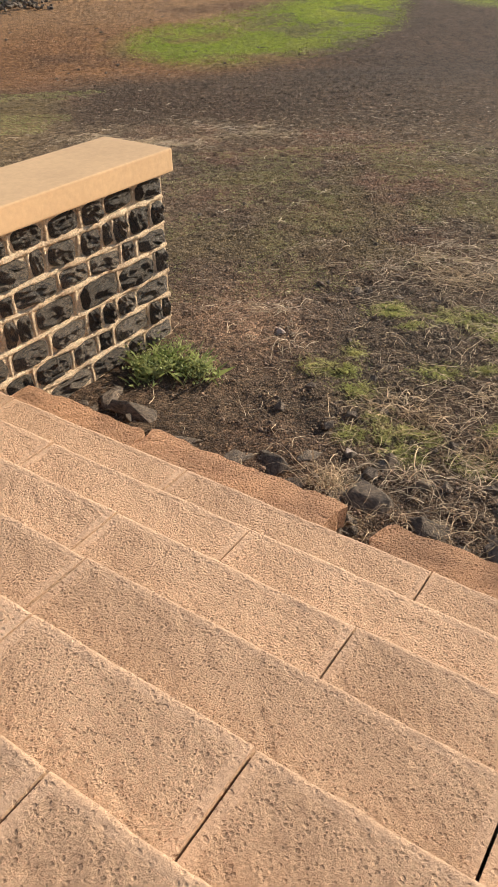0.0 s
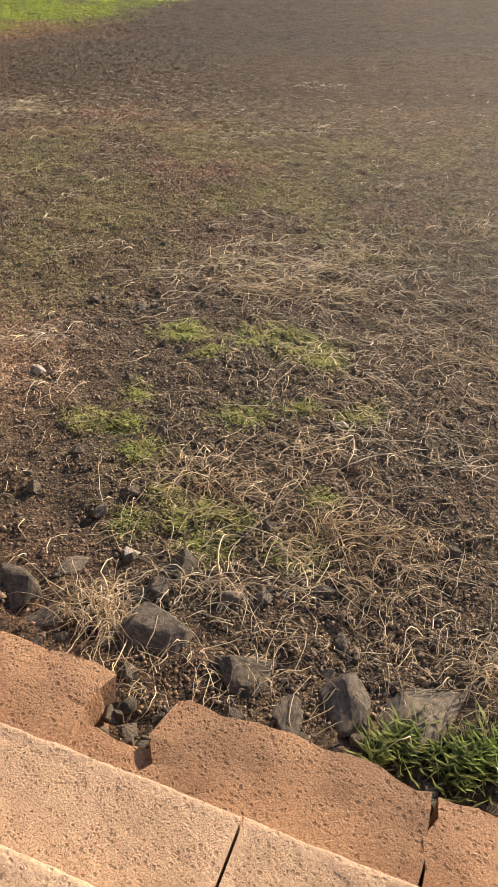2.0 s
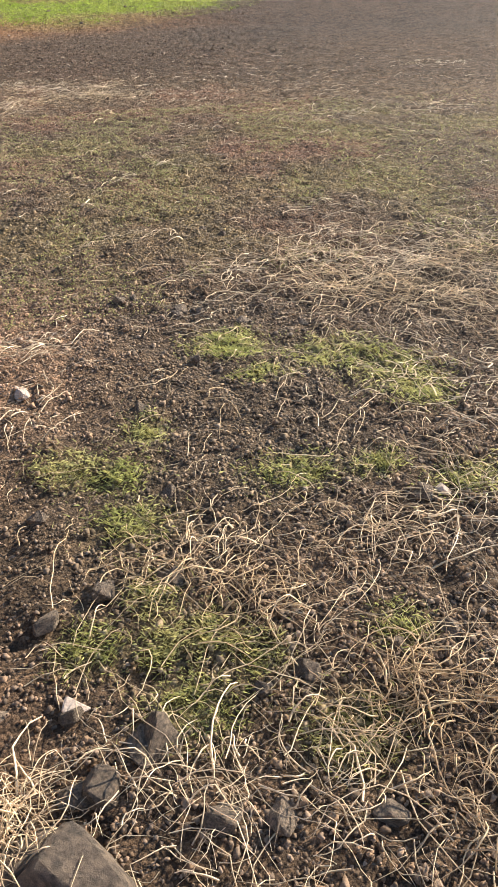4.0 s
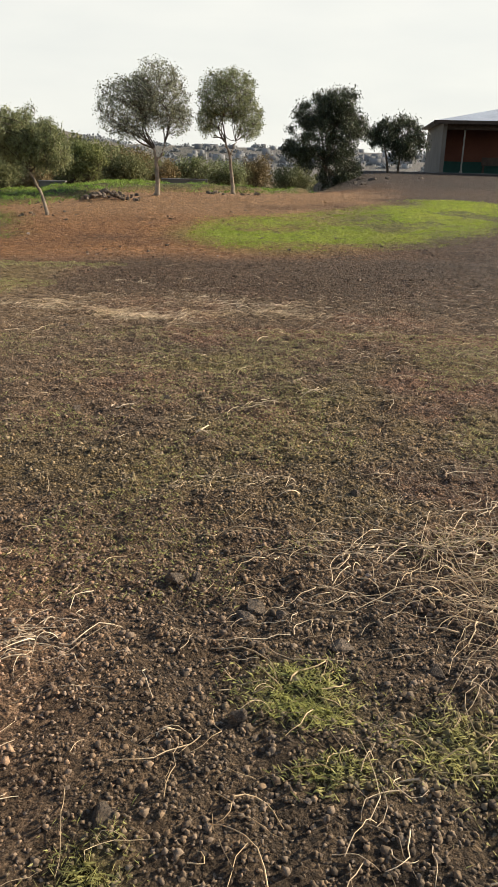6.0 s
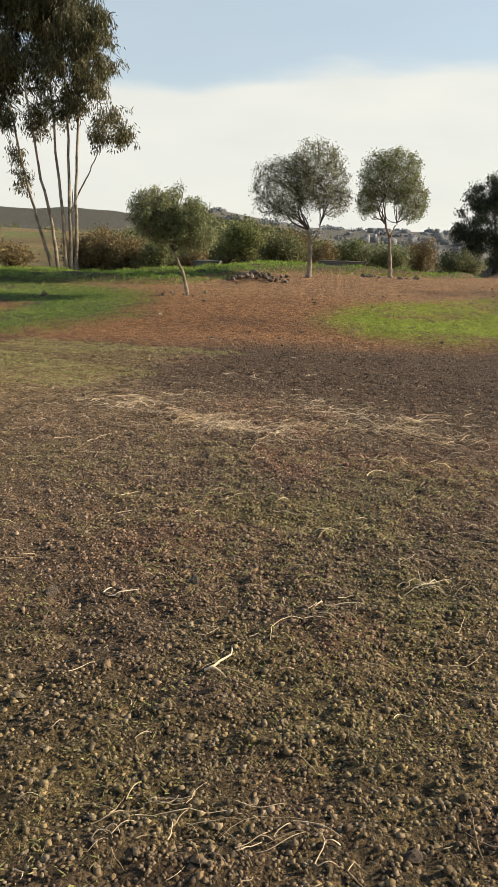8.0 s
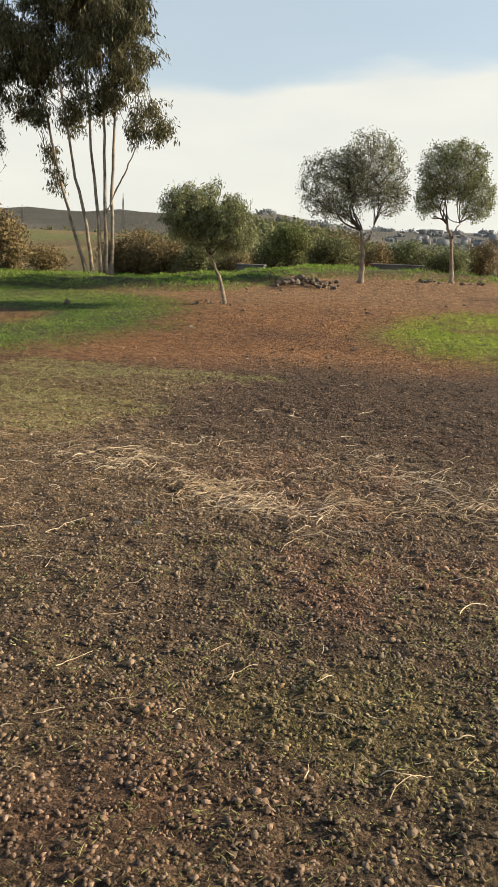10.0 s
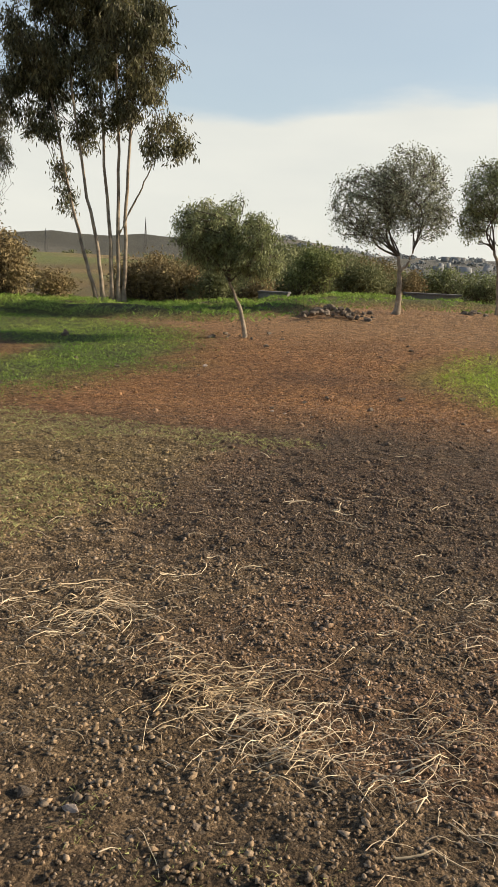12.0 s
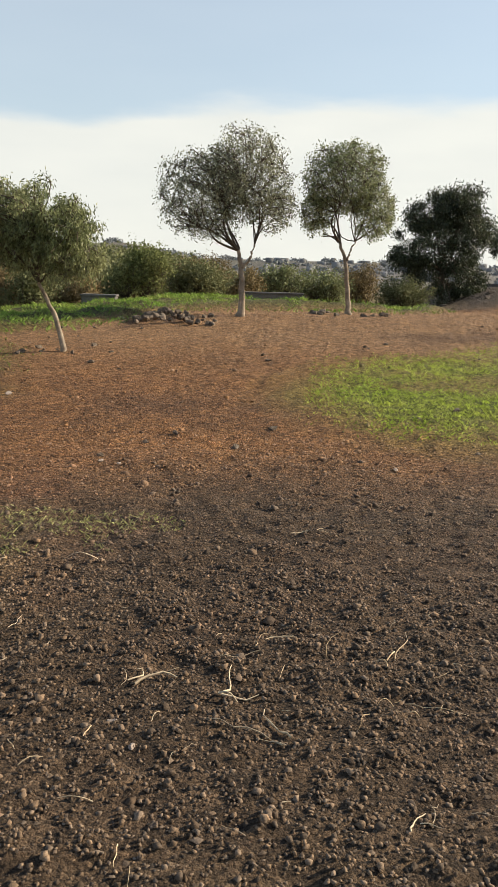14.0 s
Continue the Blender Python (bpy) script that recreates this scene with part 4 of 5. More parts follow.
# ---- low walls behind the trees ----
for x, y, l, h, rz in ((-7.25, 32.0, 0.85, 0.42, 8), (-3.05, 34.9, 1.7, 0.38, 4)):
    t = tagged(new("trough"), "low dark concrete trough behind the grass bank", "trough")
    t.matrix_basis = pose(x, y, ground_z(x, y) - 0.05, 0, 0, rz)
    part("body", block(-l / 2, l / 2, -0.25, 0.25, 0, h, 0.015), CONCRETE, t)
    part("rim", block(-l / 2 - 0.03, l / 2 + 0.03, -0.28, 0.28, h, h + 0.05, 0.012), CONCRETE, t)

# ---- stones ----
rocks = [rock_mesh("rock", i) for i in range(10)]


def rock(x, y, s, flat=0.6, mat=ROCK, label="weathered dark stone half sunk in the soil", z=None, sx=1.0):
    me = rocks[int(rng.integers(10))]
    if mat is not ROCK:
        me = me.copy()
        me.materials.clear()
        me.materials.append(mat)
    ob = part("stone", me, ROCK)
    ob.matrix_basis = pose(x, y, (ground_z(x, y) if z is None else z) + s * flat * 0.12, rng.uniform(-20, 20), rng.uniform(-20, 20), rng.uniform(0, 360)) @ Matrix.Diagonal((s * sx, s * rng.uniform(0.7, 1), s * flat, 1))
    return tagged(ob, label, "stone", "loose stones")


# along the broken foot of the steps
for x, y, s in ((-0.92, 5.0, 0.11), (-0.87, 4.74, 0.09), (-0.65, 5.0, 0.07), (-0.42, 4.52, 0.13), (-0.23, 4.87, 0.085), (-0.40, 4.76, 0.06), (-0.17, 4.22, 0.14), (-0.06, 4.06, 0.12), (0.12, 4.0, 0.12), (0.33, 3.86, 0.15), (-1.15, 5.05, 0.13), (-1.42, 5.3, 0.12), (-1.7, 5.65, 0.14), (0.62, 3.55, 0.14), (0.9, 3.3, 0.14), (-0.6, 4.62, 0.08), (-1.9, 5.9, 0.12), (-2.1, 5.75, 0.1)):
    rock(x, y, s * 1.15, 0.42, ROCK, "dark rough stone along the broken foot of the steps", ground_z(x, y) - s * 0.17, 1.45)
for x, y, s in ((-0.75, 5.58, 0.05), (-0.76, 5.72, 0.045), (-0.31, 5.41, 0.055), (0.99, 4.52, 0.05), (0.24, 4.24, 0.06), (-0.365, 4.74, 0.075), (-0.29, 5.40, 0.05), (-0.48, 5.33, 0.06), (-0.07, 5.41, 0.05), (0.245, 4.96, 0.05), (0.09, 4.93, 0.045), (-0.09, 4.6, 0.06), (0.05, 4.57, 0.06), (0.3, 4.52, 0.055), (-0.05, 6.43, 0.05), (0.26, 7.33, 0.055), (-0.49, 5.81, 0.05), (0.6, 5.5, 0.04), (-0.42, 4.98, 0.05), (0.7, 5.0, 0.04), (0.9, 5.6, 0.055), (0.31, 7.42, 0.05), (0.40, 7.36, 0.035), (0.6, 7.2, 0.05), (0.66, 8.6, 0.04), (0.9, 7.05, 0.035), (-0.4, 7.15, 0.04), (-0.35, 9.9, 0.04), (-0.9, 9.6, 0.045)):
    rock(x, y, s)
for x, y, s in ((-0.29, 5.41, 0.055), (-0.22, 4.86, 0.08), (0.23, 4.97, 0.04), (0.52, 4.98, 0.035), (0.28, 7.32, 0.045), (0.28, 6.81, 0.04), (-0.01, 5.85, 0.04), (-0.11, 5.43, 0.03), (-0.01, 7.56, 0.05), (0.77, 8.44, 0.04), (0.07, 7.58, 0.035), (-1.68, 12.33, 0.035), (-2.61, 15.35, 0.03), (-2.67, 15.5, 0.035)):
    rock(x, y, s, 0.7)
for x, y, s in ((0.98, 5.61, 0.045), (-0.41, 5.0, 0.05), (-1.51, 12.31, 0.03), (-0.58, 9.14, 0.02), (-1.69, 14.98, 0.02)):
    rock(x, y, s, 0.6, PALE, "small pale stone lying on the soil")
for i in range(60):
    p = STAIR @ Vector((-rng.uniform(1.6, 5.5), 2.7 + rng.gamma(1.5, 0.07), 0))
    rock(p.x, p.y, rng.uniform(0.018, 0.06), 0.6)
rock(-0.537, 6.70, 0.06, 0.5, PALE, "pale pinkish broken brick piece on the soil", sx=1.2)
for x, y, s in ((-1.786, 15.1, 0.022), (-4.62, 20.64, 0.05), (-2.74, 18.39, 0.03), (-2.9, 18.46, 0.03), (-0.63, 18.66, 0.035), (0.75, 7.66, 0.02), (-1.2, 11.9, 0.022)):
    rock(x, y, s, 0.5, PALE, "small pale stone lying on the soil")
rock(-7.93, 22.19, 0.12, 1.1, ROCK, "upright grey stone in the grass")
for i in range(60):
    x, y = rng.uniform(-7, 2.5), rng.uniform(17.5, 27)
    rock(x, y, rng.uniform(0.02, 0.055), 0.6)
for i in range(46):
    x, y = rng.normal(-4.35, 0.42), rng.normal(26.9, 0.5)
    rock(x, y, rng.uniform(0.05, 0.12), 0.7, ROCK, "grey stone of the heap beside the tree", z=ground_z(x, y) + 0.16 * math.exp(-((x + 4.35) ** 2) / 0.2))
for i in range(16):
    a = rng.uniform(0, 6.3)
    x, y = -0.94 + 0.75 * math.cos(a), 29.35 + 0.45 * math.sin(a)
    rock(x, y, rng.uniform(0.06, 0.13), 0.75, ROCK, "stone of the ring round the slender tree's foot")
for i in range(14):
    rock(rng.uniform(0.5, 7), rng.uniform(37, 43), rng.uniform(0.1, 0.22), 0.6)
for i in range(10):
    rock(-5.0 + rng.normal(0, 0.35), 23.1 + rng.normal(0, 0.3), rng.uniform(0.03, 0.08), 0.7)
for i in range(14):
    u, b = rng.uniform(3.1, 3.34), rng.uniform(2.48, 2.66)
    p = STAIR @ Vector((-u, b, 0))
    rock(p.x, p.y, rng.uniform(0.02, 0.06), 0.8, ROCK, "rubble in the gap of the broken step", z=0.12)

# ---- scattered small stuff: gravel, clods, straw, weeds, grass ----
def on_ground(x, y):
    return height(x, y)


def off_stairs(x, y):
    return ~((x * NX + y * NY < 2.68) & (x * -TX + y * -TY < 6.2))


def pebbles(name, x, y, size, mat, label, chunky=True, bright=1.0, r=rng):
    """Broken crumbs of stone half sunk in the soil, in the soil's own colour."""
    ok = off_stairs(x, y)
    x, y, size = x[ok], y[ok], size[ok]
    k = len(x)
    if chunky:
        base = np.array([(1, 0.1, -0.4), (0, 1, -0.4), (-1, -0.1, -0.4), (0, -1, -0.4), (0.62, 0.5, 0.5), (-0.55, 0.62, 0.55), (-0.6, -0.55, 0.5), (0.5, -0.62, 0.55)], float)
        tri = np.array([(0, 1, 4), (1, 5, 4), (1, 2, 5), (2, 6, 5), (2, 3, 6), (3, 7, 6), (3, 0, 7), (0, 4, 7), (4, 5, 6), (4, 6, 7)])
    else:
        base = np.array([(1, 0.1, -0.35), (0, 1, -0.35), (-1, -0.1, -0.35), (0, -1, -0.35), (0.1, 0, 0.75)], float)
        tri = np.array([(0, 1, 4), (1, 2, 4), (2, 3, 4), (3, 0, 4)])
    n = len(base)
    v = base[None] * r.uniform(0.7, 1.25, (k, n, 1)) + r.normal(0, 0.2, (k, n, 3))
    v[..., 0] *= r.uniform(0.7, 1.35, (k, 1))
    v[..., 2] *= r.uniform(0.5, 1.15, (k, 1))
    a = r.uniform(0, 6.28, k)
    ca, sa_ = np.cos(a)[:, None], np.sin(a)[:, None]
    v = np.stack([v[..., 0] * ca - v[..., 1] * sa_, v[..., 0] * sa_ + v[..., 1] * ca, v[..., 2]], -1) * size[:, None, None]
    v += np.stack([x, y, on_ground(x, y) + size * 0.25], -1)[:, None]
    g = Geo()
    g.add(v, (tri[None] + np.arange(k)[:, None, None] * n))
    me = g.mesh(name)
    at = me.color_attributes.new("soil", "FLOAT_COLOR", "POINT")
    c = np.ones((k, n, 4))
    grey = soil_colour(x, y)
    grey = grey + (grey.mean(1, keepdims=True) * (1.12, 0.95, 0.80) - grey) * r.uniform(0, 0.5, (k, 1))
    c[..., :3] = (grey * bright)[:, None]
    at.data.foreach_set("color", c.ravel())
    tagged(part(name, me, mat), label, name, kind="stuff")


def yard(k, y0, y1, power, wide):
    """Scatter along the middle of the yard."""
    y = y0 + (y1 - y0) * rng.random(k) ** power
    return rng.normal(np.interp(y, [4, 7, 10, 14, 18], [0.35, 0.75, 0.25, -0.7, -1.3]), wide * np.interp(y, [4, 8, 18], [0.95, 1.35, 2.0]), k), y


xx, yy = yard(76000, 3.9, 16.5, 1.05, 0.8)
pebbles("gravel", xx, yy, np.minimum(0.0044 + rng.gamma(1.2, 0.0018, len(xx)), 0.0155), GRAVEL, "loose broken gravel over the yard", True, 1.55)
xx, yy = yard(100000, 3.9, 19.5, 0.95, 1.0)
k = 16000
xx, yy = np.append(xx, rng.uniform(1.5, 9, k)), np.append(yy, rng.uniform(9, 25, k))
pebbles("gravel", xx, yy, np.minimum(0.0036 + rng.gamma(1.5, 0.0013, len(xx)), 0.014) * (0.75 + 0.03 * yy), GRAVEL, "fine dark gravel and crumbs of soil", False, 1.45)
k = 15000
xx, yy = rng.uniform(-9, 4, k), 15.5 + 13 * rng.random(k) ** 1.3
keep = fbm(xx, yy, 0.8, 29) + rng.uniform(-0.2, 0.2, k) > 0.45
xx, yy = xx[keep], yy[keep]
k = len(xx)
pebbles("clods", xx, yy, np.minimum(0.006 + rng.gamma(0.9, 0.0045, k), 0.03), GRAVEL, "small reddish clods of soil", True, 1.1)


def stems(name, spots, mat, label, thick=1.0, r=rng):
    """Dry stalks that lie curved on the soil: spots of (x, y, spread x, spread y, count, length, lift, heading)."""
    g = Geo()
    vs, ts, off = [], [], 0
    K = 7
    for x, y, sx, sy, count, length, lift, head in spots:
        px, py = r.normal(x, sx, count), r.normal(y, sy, count)
        th = r.uniform(0, 6.28, count) if head is None else r.normal(head, 0.5, count)
        ln = length * (0.25 + r.gamma(1.8, 0.32, count)) * np.where(py > 8, 0.72, 1.0)
        dth = r.normal(0, 0.26, (count, K)) + r.normal(0, 0.14, (count, 1)) + r.normal(0, 1.0, (count, K)) * (r.random((count, K)) < 0.13)
        dth *= np.where(py > 8, 0.7, 1.0)[:, None]
        ang = th[:, None] + np.cumsum(dth, 1)
        sx_, sy_ = np.cumsum(np.cos(ang), 1) * ln[:, None] / K, np.cumsum(np.sin(ang), 1) * ln[:, None] / K
        X_, Y_ = px[:, None] + sx_, py[:, None] + sy_
        arc = np.sin(np.linspace(0, np.pi, K))[None] * lift * 0.7 * r.gamma(1.2, 0.8, (count, 1)) + r.uniform(0, 0.3, (count, 1)) * lift
        Z_ = on_ground(X_, Y_) + 0.006 + arc
        P = np.stack([X_, Y_, Z_], -1)
        D = np.gradient(P, axis=1)
        D /= np.linalg.norm(D, axis=2, keepdims=True) + 1e-9
        A = np.cross(D, [0.0, 0, 1.0])
        A /= np.linalg.norm(A, axis=2, keepdims=True) + 1e-9
        Bv = np.cross(D, A)
        rad = thick * (r.uniform(0.0009, 0.0027, (count, 1)) * np.where(r.random((count, 1)) < 0.10, 1.7, 1.0) * np.where(py > 8, 0.9, 1.0)[:, None] * np.linspace(1, 0.45, K)[None])[..., None]
        ring = np.stack([P + rad * (A * math.cos(w) + Bv * math.sin(w)) for w in (0.5, 2.6, 4.7)], 2)
        vs.append(ring.reshape(-1, 3))
        t = []
        for i in range(K - 1):
            for j in range(3):
                p, q = i * 3 + j, i * 3 + (j + 1) % 3
                t += [(p, q, p + 3), (q, q + 3, p + 3)]
        t = np.array(t)
        ok = off_stairs(px, py)
        ts.append((t[None] + (np.arange(count)[ok] * K * 3)[:, None, None] + off).reshape(-1, 3))
        off += count * K * 3
    g.add(np.concatenate(vs), np.concatenate(ts))
    return g


FIELD = [(0.5, 5.1, 0.9, 0.5, 400, 0.21, 0.018, None), (0.9, 6.6, 1.1, 0.8, 240, 0.18, 0.010, None), (1.9, 7.9, 0.7, 0.5, 620, 0.22, 0.018, None), (1.5, 6.0, 0.65, 0.7, 560, 0.22, 0.018, None), (2.2, 6.9, 0.5, 0.6, 320, 0.22, 0.018, None), (0.2, 9.8, 1.8, 1.6, 260, 0.13, 0.008, 0.3), (2.2, 9.5, 1.2, 1.5, 500, 0.17, 0.010, None),
         (-0.9, 13.4, 1.6, 0.6, 300, 0.17, 0.008, 0.4), (1.6, 13.4, 1.2, 0.9, 260, 0.18, 0.008, None), (-1.0, 15.2, 1.4, 1.0, 130, 0.15, 0.008, None), (-2.6, 12.7, 0.7, 0.7, 110, 0.18, 0.008, 0.4), (-1.3, 7.0, 0.6, 0.8, 160, 0.18, 0.012, None), (2.5, 12.0, 2.2, 1.6, 450, 0.2, 0.010, 0.2), (0.3, 4.6, 0.5, 0.22, 160, 0.18, 0.02, None)]
tagged(part("straw", stems("straw", FIELD, STRAW, ""), STRAW), "dry pale grass stalks strewn over the soil", "straw", kind="stuff")
CLUMPS = [(3.68, 11.66, 0.3, 0.15, 90, 0.22, 0.015), (3.63, 8.1, 0.2, 0.12, 90, 0.24, 0.02), (3.51, 9.35, 0.2, 0.1, 50, 0.24, 0.015), (1.78, 7.17, 0.2, 0.1, 120, 0.24, 0.025), (2.2, 6.02, 0.13, 0.1, 90, 0.24, 0.025), (2.64, 11.51, 0.3, 0.12, 70, 0.2, 0.012), (5.04, 14.2, 0.3, 0.12, 60, 0.2, 0.012), (1.82, 6.44, 0.14, 0.14, 60, 0.24, 0.025), (-0.62, 4.72, 0.05, 0.05, 110, 0.16, 0.05), (-0.19, 4.22, 0.06, 0.05, 50, 0.2, 0.05), (0.69, 3.93, 0.1, 0.08, 110, 0.18, 0.05), (0.79, 4.44, 0.12, 0.08, 45, 0.2, 0.03), (-0.09, 5.49, 0.1, 0.06, 40, 0.18, 0.02),
          (1.204, 7.9, 0.22, 0.08, 150, 0.3, 0.03), (1.32, 7.47, 0.2, 0.10, 190, 0.3, 0.03), (2.05, 7.72, 0.22, 0.12, 170, 0.28, 0.03), (1.5, 8.2, 0.3, 0.08, 45, 0.3, 0.015), (0.06, 8.5, 0.16, 0.06, 35, 0.22, 0.012), (0.06, 5.46, 0.13, 0.08, 85, 0.22, 0.03), (0.19, 5.3, 0.12, 0.1, 55, 0.22, 0.03), (0.45, 4.8, 0.14, 0.12, 170, 0.24, 0.04),
          (0.56, 5.5, 0.12, 0.12, 45, 0.25, 0.03), (0.85, 5.5, 0.15, 0.1, 55, 0.25, 0.03), (-0.14, 4.72, 0.14, 0.08, 80, 0.25, 0.035), (0.46, 4.5, 0.12, 0.1, 60, 0.25, 0.04), (-0.5, 7.13, 0.1, 0.1, 50, 0.22, 0.025), (-0.52, 6.55, 0.14, 0.1, 30, 0.22, 0.02), (-0.62, 4.72, 0.08, 0.08, 110, 0.2, 0.05), (-0.62, 4.3, 0.08, 0.08, 45, 0.2, 0.03), (0.25, 4.1, 0.15, 0.12, 60, 0.24, 0.045),
          (-1.36, 13.0, 0.22, 0.13, 230, 0.24, 0.022), (-1.1, 12.8, 0.16, 0.1, 120, 0.22, 0.018), (-2.2, 13.3, 0.16, 0.12, 110, 0.22, 0.014), (-0.74, 12.77, 0.2, 0.1, 40, 0.28, 0.015), (-0.33, 13.15, 0.18, 0.12, 60, 0.26, 0.018), (-0.21, 13.68, 0.3, 0.12, 90, 0.26, 0.018), (0.23, 13.3, 0.16, 0.1, 80, 0.24, 0.018), (0.4, 13.7, 0.15, 0.1, 70, 0.24, 0.018), (0.66, 13.15, 0.2, 0.12, 90, 0.24, 0.018), (-2.35, 13.4, 0.25, 0.15, 45, 0.28, 0.015), (-0.6, 13.05, 0.16, 0.12, 36, 0.26, 0.02), (0.57, 7.7, 0.12, 0.14, 22, 0.2, 0.015), (0.31, 7.5, 0.1, 0.1, 10, 0.2, 0.02), (0.58, 10.15, 0.06, 0.04, 7, 0.3, 0.012), (-0.62, 12.75, 0.1, 0.16, 14, 0.3, 0.02), (0.6, 3.72, 0.2, 0.1, 80, 0.22, 0.05), (-0.52, 14.25, 0.03, 0.03, 14, 0.16, 0.02)]
for c in CLUMPS:
    ob = part("straw_clump", stems("straw_clump", [(*c, 0.4 if c[1] > 8 else None)], STRAW, ""), STRAW)
    tagged(ob, "tangled clump of dry yellow straw on the soil", "straw", "straw clumps", "stuff")
# single long stalks
LONE = [(-0.87, 15.6, 1.1), (-1.78, 15.3, 0.1), (-1.48, 15.32, 0.3), (-1.2, 15.05, 2.4), (-1.68, 14.1, 0.6), (-1.95, 13.85, 0.7), (-0.82, 14.75, 1.3), (-1.9, 14.2, 0.4), (-1.2, 17.05, 0.4), (0.62, 10.2, 0.5), (-0.71, 14.2, 0.4), (0.2, 9.83, 0.6), (-0.68, 9.65, 0.4), (-0.1, 9.2, 0.1), (0.42, 6.95, 1.3), (-0.93, 14.0, 0.2), (-0.55, 13.05, 0.5), (-0.7, 12.45, 0.9), (-1.35, 15.75, 0.9)]
for x, y, head in LONE:
    ob = part("straw_stalk", stems("straw_stalk", [(x, y, 0.02, 0.02, 3, 0.26, 0.012, head)], STRAW, "", 1.7), STRAW)
    tagged(ob, "pale dry forked stalk lying on the gravel", "straw", "single stalks")


def blades(x, y, tall, lean, width, r=rng):
    """Upright bent blades, two triangles each."""
    k = len(x)
    z = on_ground(x, y) - 0.004
    a, d = r.uniform(0, 6.28, k), r.uniform(0, 6.28, k)
    h = tall * r.uniform(0.4, 1.25, k)
    w = width * r.uniform(0.6, 1.3, k)
    wx, wy = np.cos(a) * w, np.sin(a) * w
    l1, l2 = h * lean * 0.35, h * lean * r.uniform(0.6, 1.5, k)
    p0 = np.stack([x - wx, y - wy, z], -1)
    p1 = np.stack([x + wx, y + wy, z], -1)
    p2 = np.stack([x + np.cos(d) * l1, y + np.sin(d) * l1, z + h * 0.6], -1)
    p3 = np.stack([x + np.cos(d) * l2, y + np.sin(d) * l2, z + h], -1)
    g = Geo()
    i = np.arange(k)[:, None] * 4
    g.add(np.stack([p0, p1, p2, p3], 1), np.concatenate([i + [0, 1, 2], i + [2, 1, 3]]))
    return g


def patchy(x, y, sx, sy, k):
    """Positions round a point, thinned by noise so that the patch is ragged."""
    px, py = rng.normal(x, sx, 3 * k), rng.normal(y, sy, 3 * k)
    best = np.argsort(-(fbm(px, py, 26, 71) + rng.uniform(-0.35, 0.35, 3 * k)))[:k]
    return px[best], py[best]


# thin growth on the pale soil to the west
k = 26000
x, y = rng.uniform(-5.5, -1.8, k), rng.uniform(13.8, 17.2, k)
keep = fbm(x, y, 1.1, 65) + 0.3 * fbm(x, y, 5, 66) - 0.12 * (x + 3.5) > 0.68
tagged(part("short_grass", blades(x[keep], y[keep], 0.022, 1.0, 0.002), WEED), "thin yellow-green grass on pale soil", "grass", kind="stuff")

# feathery weeds in the gravel
for x, y, sx, sy in WEEDS:
    k = int(85000 * sx * (sy + 0.03)) + 250
    ob = part("weed_tuft", blades(*patchy(x, y, sx * 0.85, sy * 1.15, k), 0.020, 1.0, 0.0007), WEED)
    tagged(ob, "low feathery yellow-green weed in the gravel", "weed", "weed tufts", "stuff")
LEAFY = [(0.22, 3.76, 0.10, 0.05), (0.45, 3.62, 0.13, 0.06), (-1.45, 6.3, 0.14, 0.16), (-1.25, 6.12, 0.09, 0.1), (-1.62, 6.2, 0.08, 0.12)]
for x, y, sx, sy in LEAFY:
    leafy = x < -1.2
    k = int((6000 if leafy else 90000) * sx * sy) + 70
    tall = 0.10 if leafy else 0.065
    root = tagged(new("weed_plant"), "leafy green weed growing at the wall's foot" if leafy else "tuft of fine green grass at the broken step", "weed", "weed plants")
    tagged(part("blade_tuft", blades(*patchy(x, y, sx * 0.7, sy * 0.8, k), tall, 0.9, 0.0013 if leafy else 0.0007), SHOOT, root), kind="stuff")
    if leafy:
        g = Geo()
        c = np.stack([rng.normal(x, sx * 0.6, 60), rng.normal(y, sy * 0.6, 60), np.full(60, ground_z(x, y)) + rng.uniform(0.02, tall * 1.1, 60)], -1)
        leaves(g, c, 9, 0.035, 0.024, 0.0, 0.55)
        tagged(part("leaf_spray", g, SHOOT, root), kind="stuff")

# short growth that tints the middle of the yard
k = 90000
x, y = rng.normal(0.4, 2.2, k), rng.uniform(7.4, 12.4, k)
keep = fbm(x, y, 1.4, 61) + 0.25 * fbm(x, y, 6, 63) > 0.60
tagged(part("short_grass", blades(x[keep], y[keep], 0.016, 1.0, 0.0008), WEED), "thin short grass sprouting through the gravel", "grass", kind="stuff")


def lawn(name, poly, count, tall, mat, label, lo=0.30, freq=0.9, seed=41, width=0.006):
    p = np.array(poly)
    x, y = rng.uniform(p[:, 0].min(), p[:, 0].max(), count), rng.uniform(p[:, 1].min(), p[:, 1].max(), count)
    w = (fbm(x, y, 0.7, 11) - 0.5) * 2.4 * 0.35
    keep = (soft_inside(poly, x + w * 0.6, y + w) > rng.random(count)) & (fbm(x, y, freq, seed) + 0.5 * (fbm(x, y, 4.0, seed + 3) - 0.5) + rng.uniform(-0.12, 0.12, count) > lo)
    tagged(part(name, blades(x[keep], y[keep], tall, 0.8, width), mat), label, "grass", kind="stuff")


lawn("grass", GREEN_RIGHT, 130000, 0.032, LAWN, "patch of bright green short grass", 0.46)
lawn("grass", GREEN_FAR, 20000, 0.03, LAWN, "far strip of bright green short grass", 0.46)
lawn("grass", GREEN_LEFT, 150000, 0.034, DEEP, "patch of deep green short grass", 0.50, 0.45, 43)
lawn("grass", BANK, 90000, 0.08, DEEP, "ragged green grass along the bank", 0.44, 0.8, 9, 0.008)

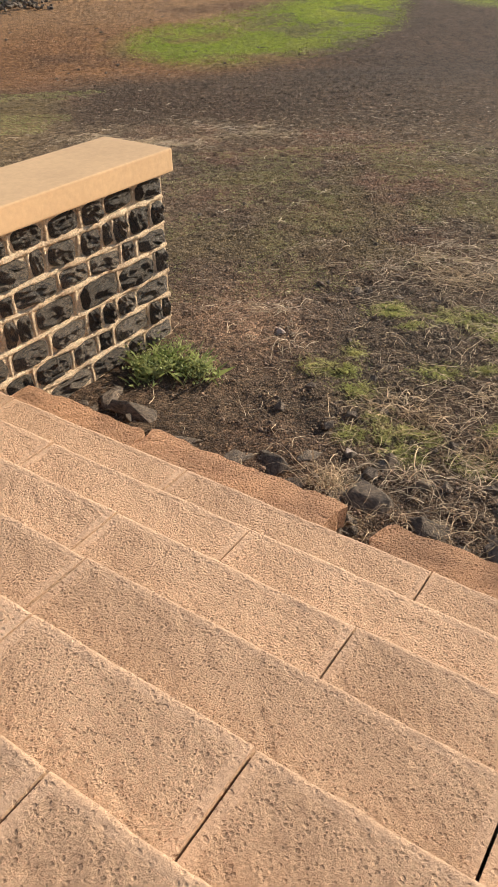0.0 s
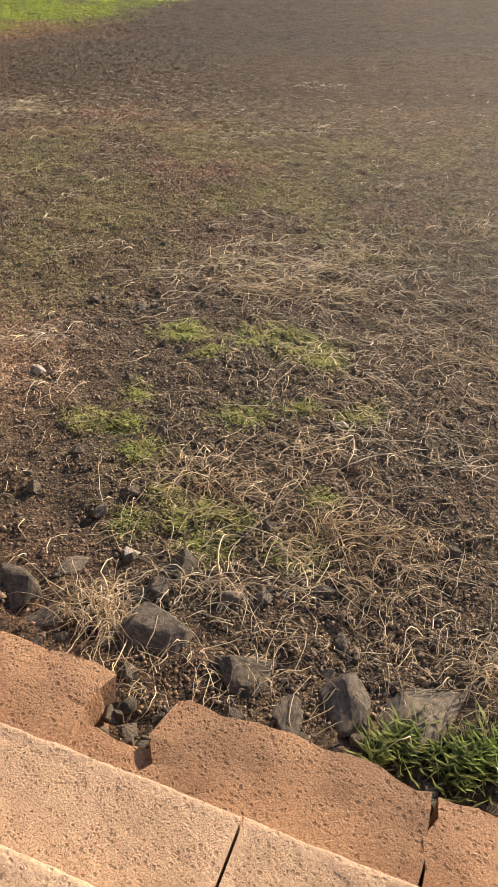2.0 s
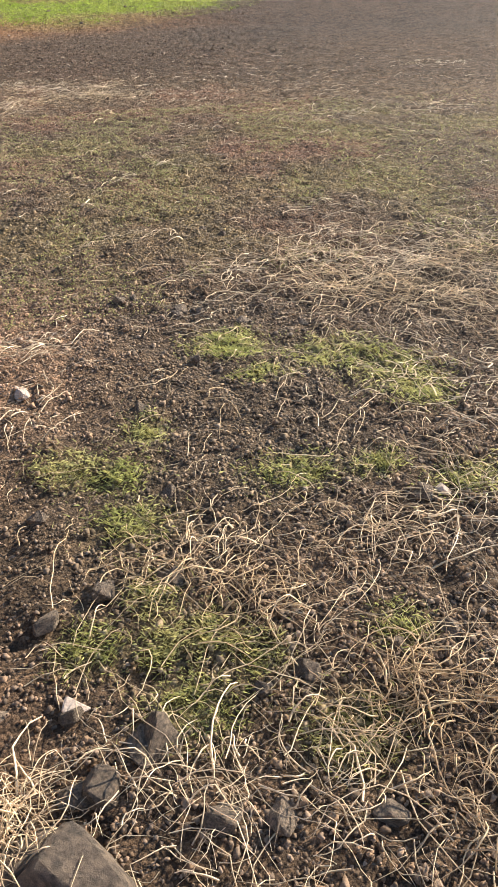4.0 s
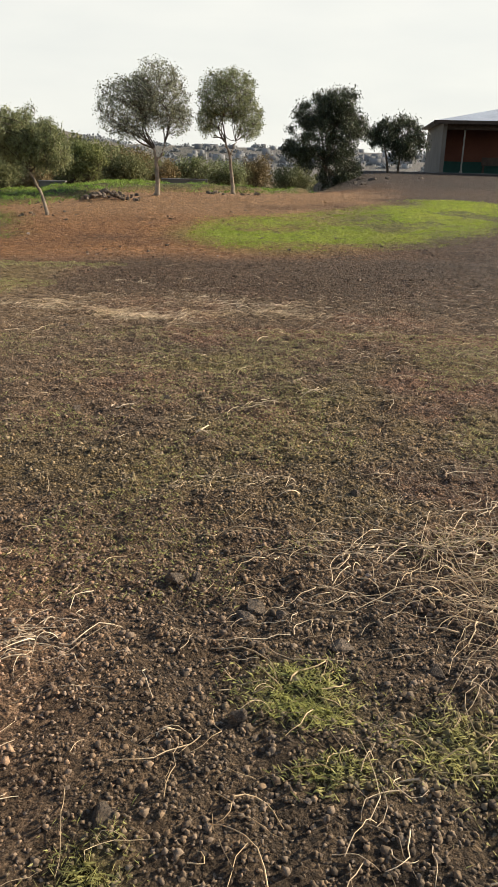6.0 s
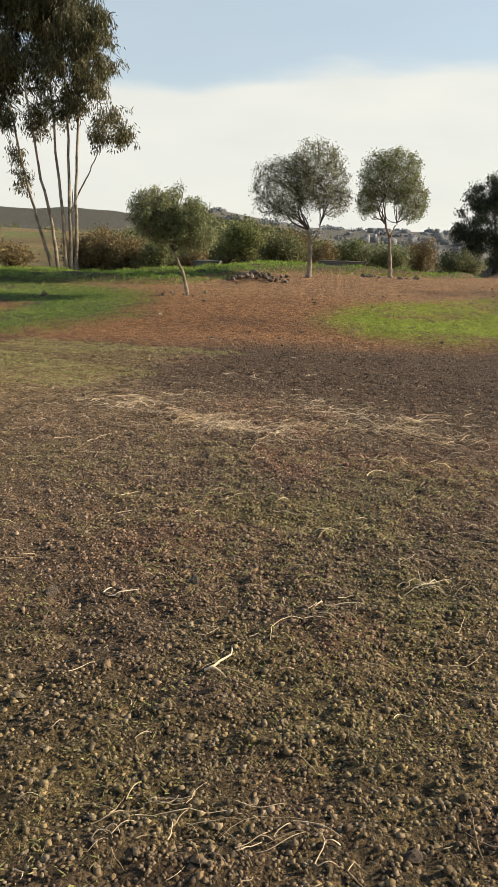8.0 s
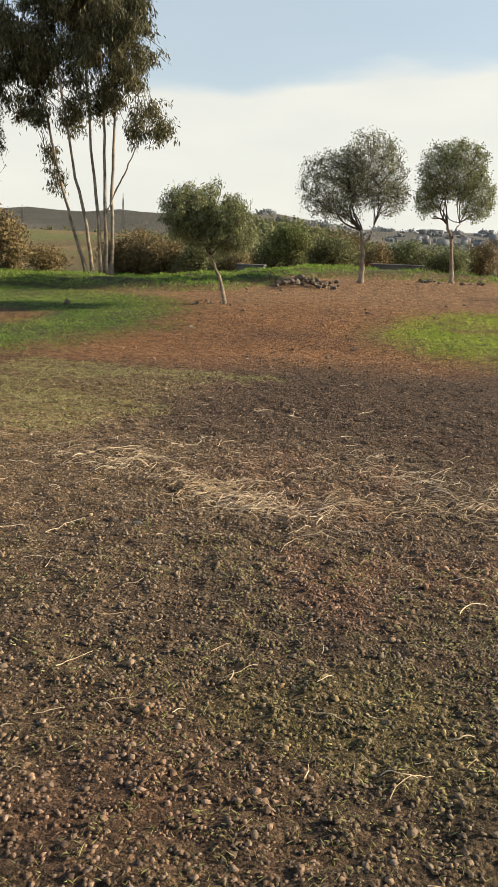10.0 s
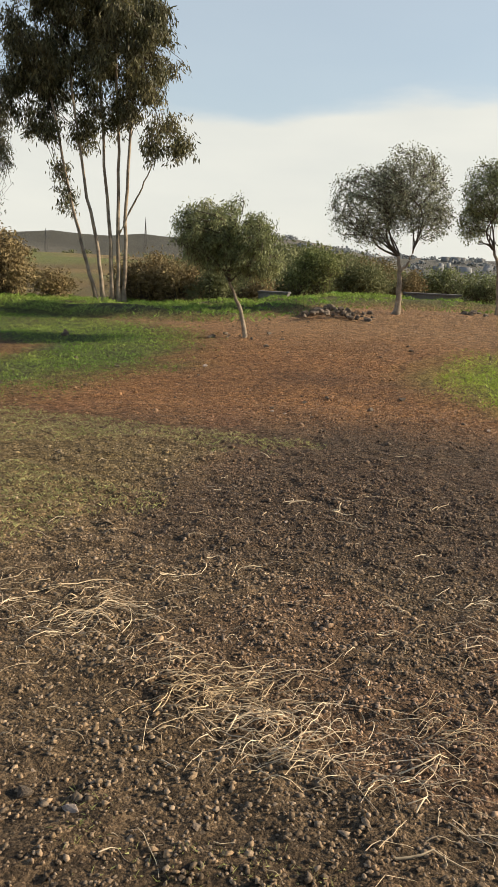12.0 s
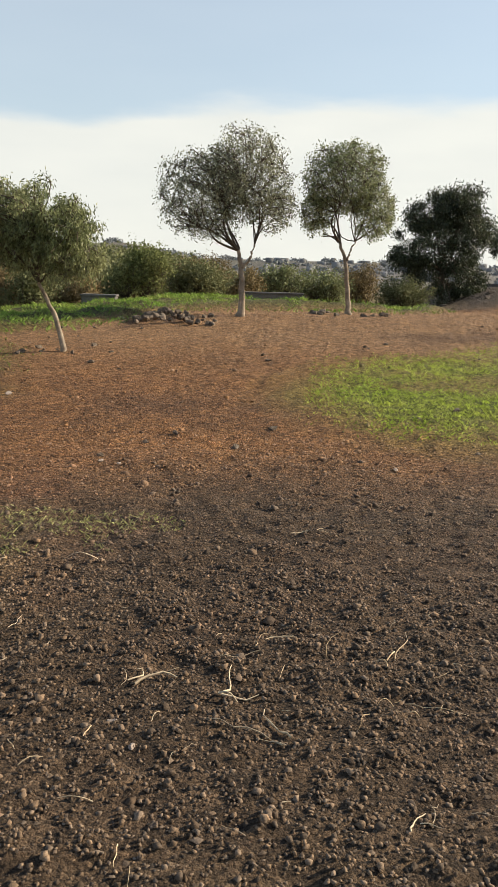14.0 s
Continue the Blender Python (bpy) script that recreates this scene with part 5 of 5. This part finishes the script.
# ---- the far distance: scrub, a town greyed for haze and two masts ----
g = Geo()
for i in range(420):
    if i < 260:
        a, d = rng.uniform(-0.75, 0.42), rng.uniform(50, 190)
    else:
        a, d = rng.uniform(-0.44, -0.10), rng.uniform(46, 72)
    x, y = d * math.sin(a), 12 + d * math.cos(a)
    if (x > 1 and y < 75) or (a < -0.46 and d < 160):
        continue
    s = rng.uniform(0.5, 1.25)
    c = np.array([x, y, ground_z(x, y)]) + rng.normal(0, 1, (60, 3)) * (s * 0.6, s * 0.6, s * 0.26) + (0, 0, s * 0.4)
    leaves(g, c, 2, 0.14, 0.3, 0.0, 0.75)
tagged(part("far_scrub", g, SCRUBGREEN), "scattered dull green scrub on the slopes beyond", "scrub", kind="stuff")
g = Geo()
for i in range(220):
    a, d = rng.uniform(-0.3, 0.7), rng.uniform(260, 520)
    x, y = d * math.sin(a), d * math.cos(a)
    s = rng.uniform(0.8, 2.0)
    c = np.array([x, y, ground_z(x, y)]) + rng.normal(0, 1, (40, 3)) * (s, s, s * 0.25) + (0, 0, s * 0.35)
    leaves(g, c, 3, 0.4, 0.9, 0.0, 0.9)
tagged(part("far_trees", g, FARTREE), "tree clumps on the far hills, greyed for haze", "trees", kind="stuff")
g = Geo()
tri = [(0, 1, 2), (0, 2, 3), (4, 6, 5), (4, 7, 6), (0, 4, 5), (0, 5, 1), (1, 5, 6), (1, 6, 2), (2, 6, 7), (2, 7, 3), (3, 7, 4), (3, 4, 0)]
for i in range(150):
    a, d = rng.uniform(-0.10, 0.30), rng.uniform(300, 480)
    x, y = d * math.sin(a), d * math.cos(a)
    w, dp, h = rng.uniform(1.5, 4.5), rng.uniform(2, 4), rng.uniform(1.0, 2.4)
    z = ground_z(x, y)
    g.add([(x + sx * w / 2, y + sy * dp / 2, z + k) for k in (-1, h) for sx, sy in ((-1, -1), (1, -1), (1, 1), (-1, 1))], tri)
tagged(part("distant_town", g, TOWN), "houses of a distant town, greyed for haze", "town", kind="stuff")
for x, y, h in ((-115.3, 233.4, 12.0), (-141.8, 217.7, 8.0)):
    g = Geo()
    z = ground_z(x, y)
    for dx, dy in ((-0.5, -0.5), (0.5, -0.5), (0.5, 0.5), (-0.5, 0.5)):
        g.tube([(x + dx, y + dy, z - 0.5), (x, y, z + h)], (0.09, 0.06), 4)
    for k in range(6):
        f = 1 - k / 6
        zz = z + h * k / 6
        g.tube([(x - 0.5 * f, y - 0.5 * f, zz), (x + 0.5 * f, y - 0.5 * f, zz + h / 8)], (0.05, 0.05), 4)
    m = tagged(new("mast"), "thin lattice mast on the far slope", "mast")
    part("lattice", g, CONCRETE, m)
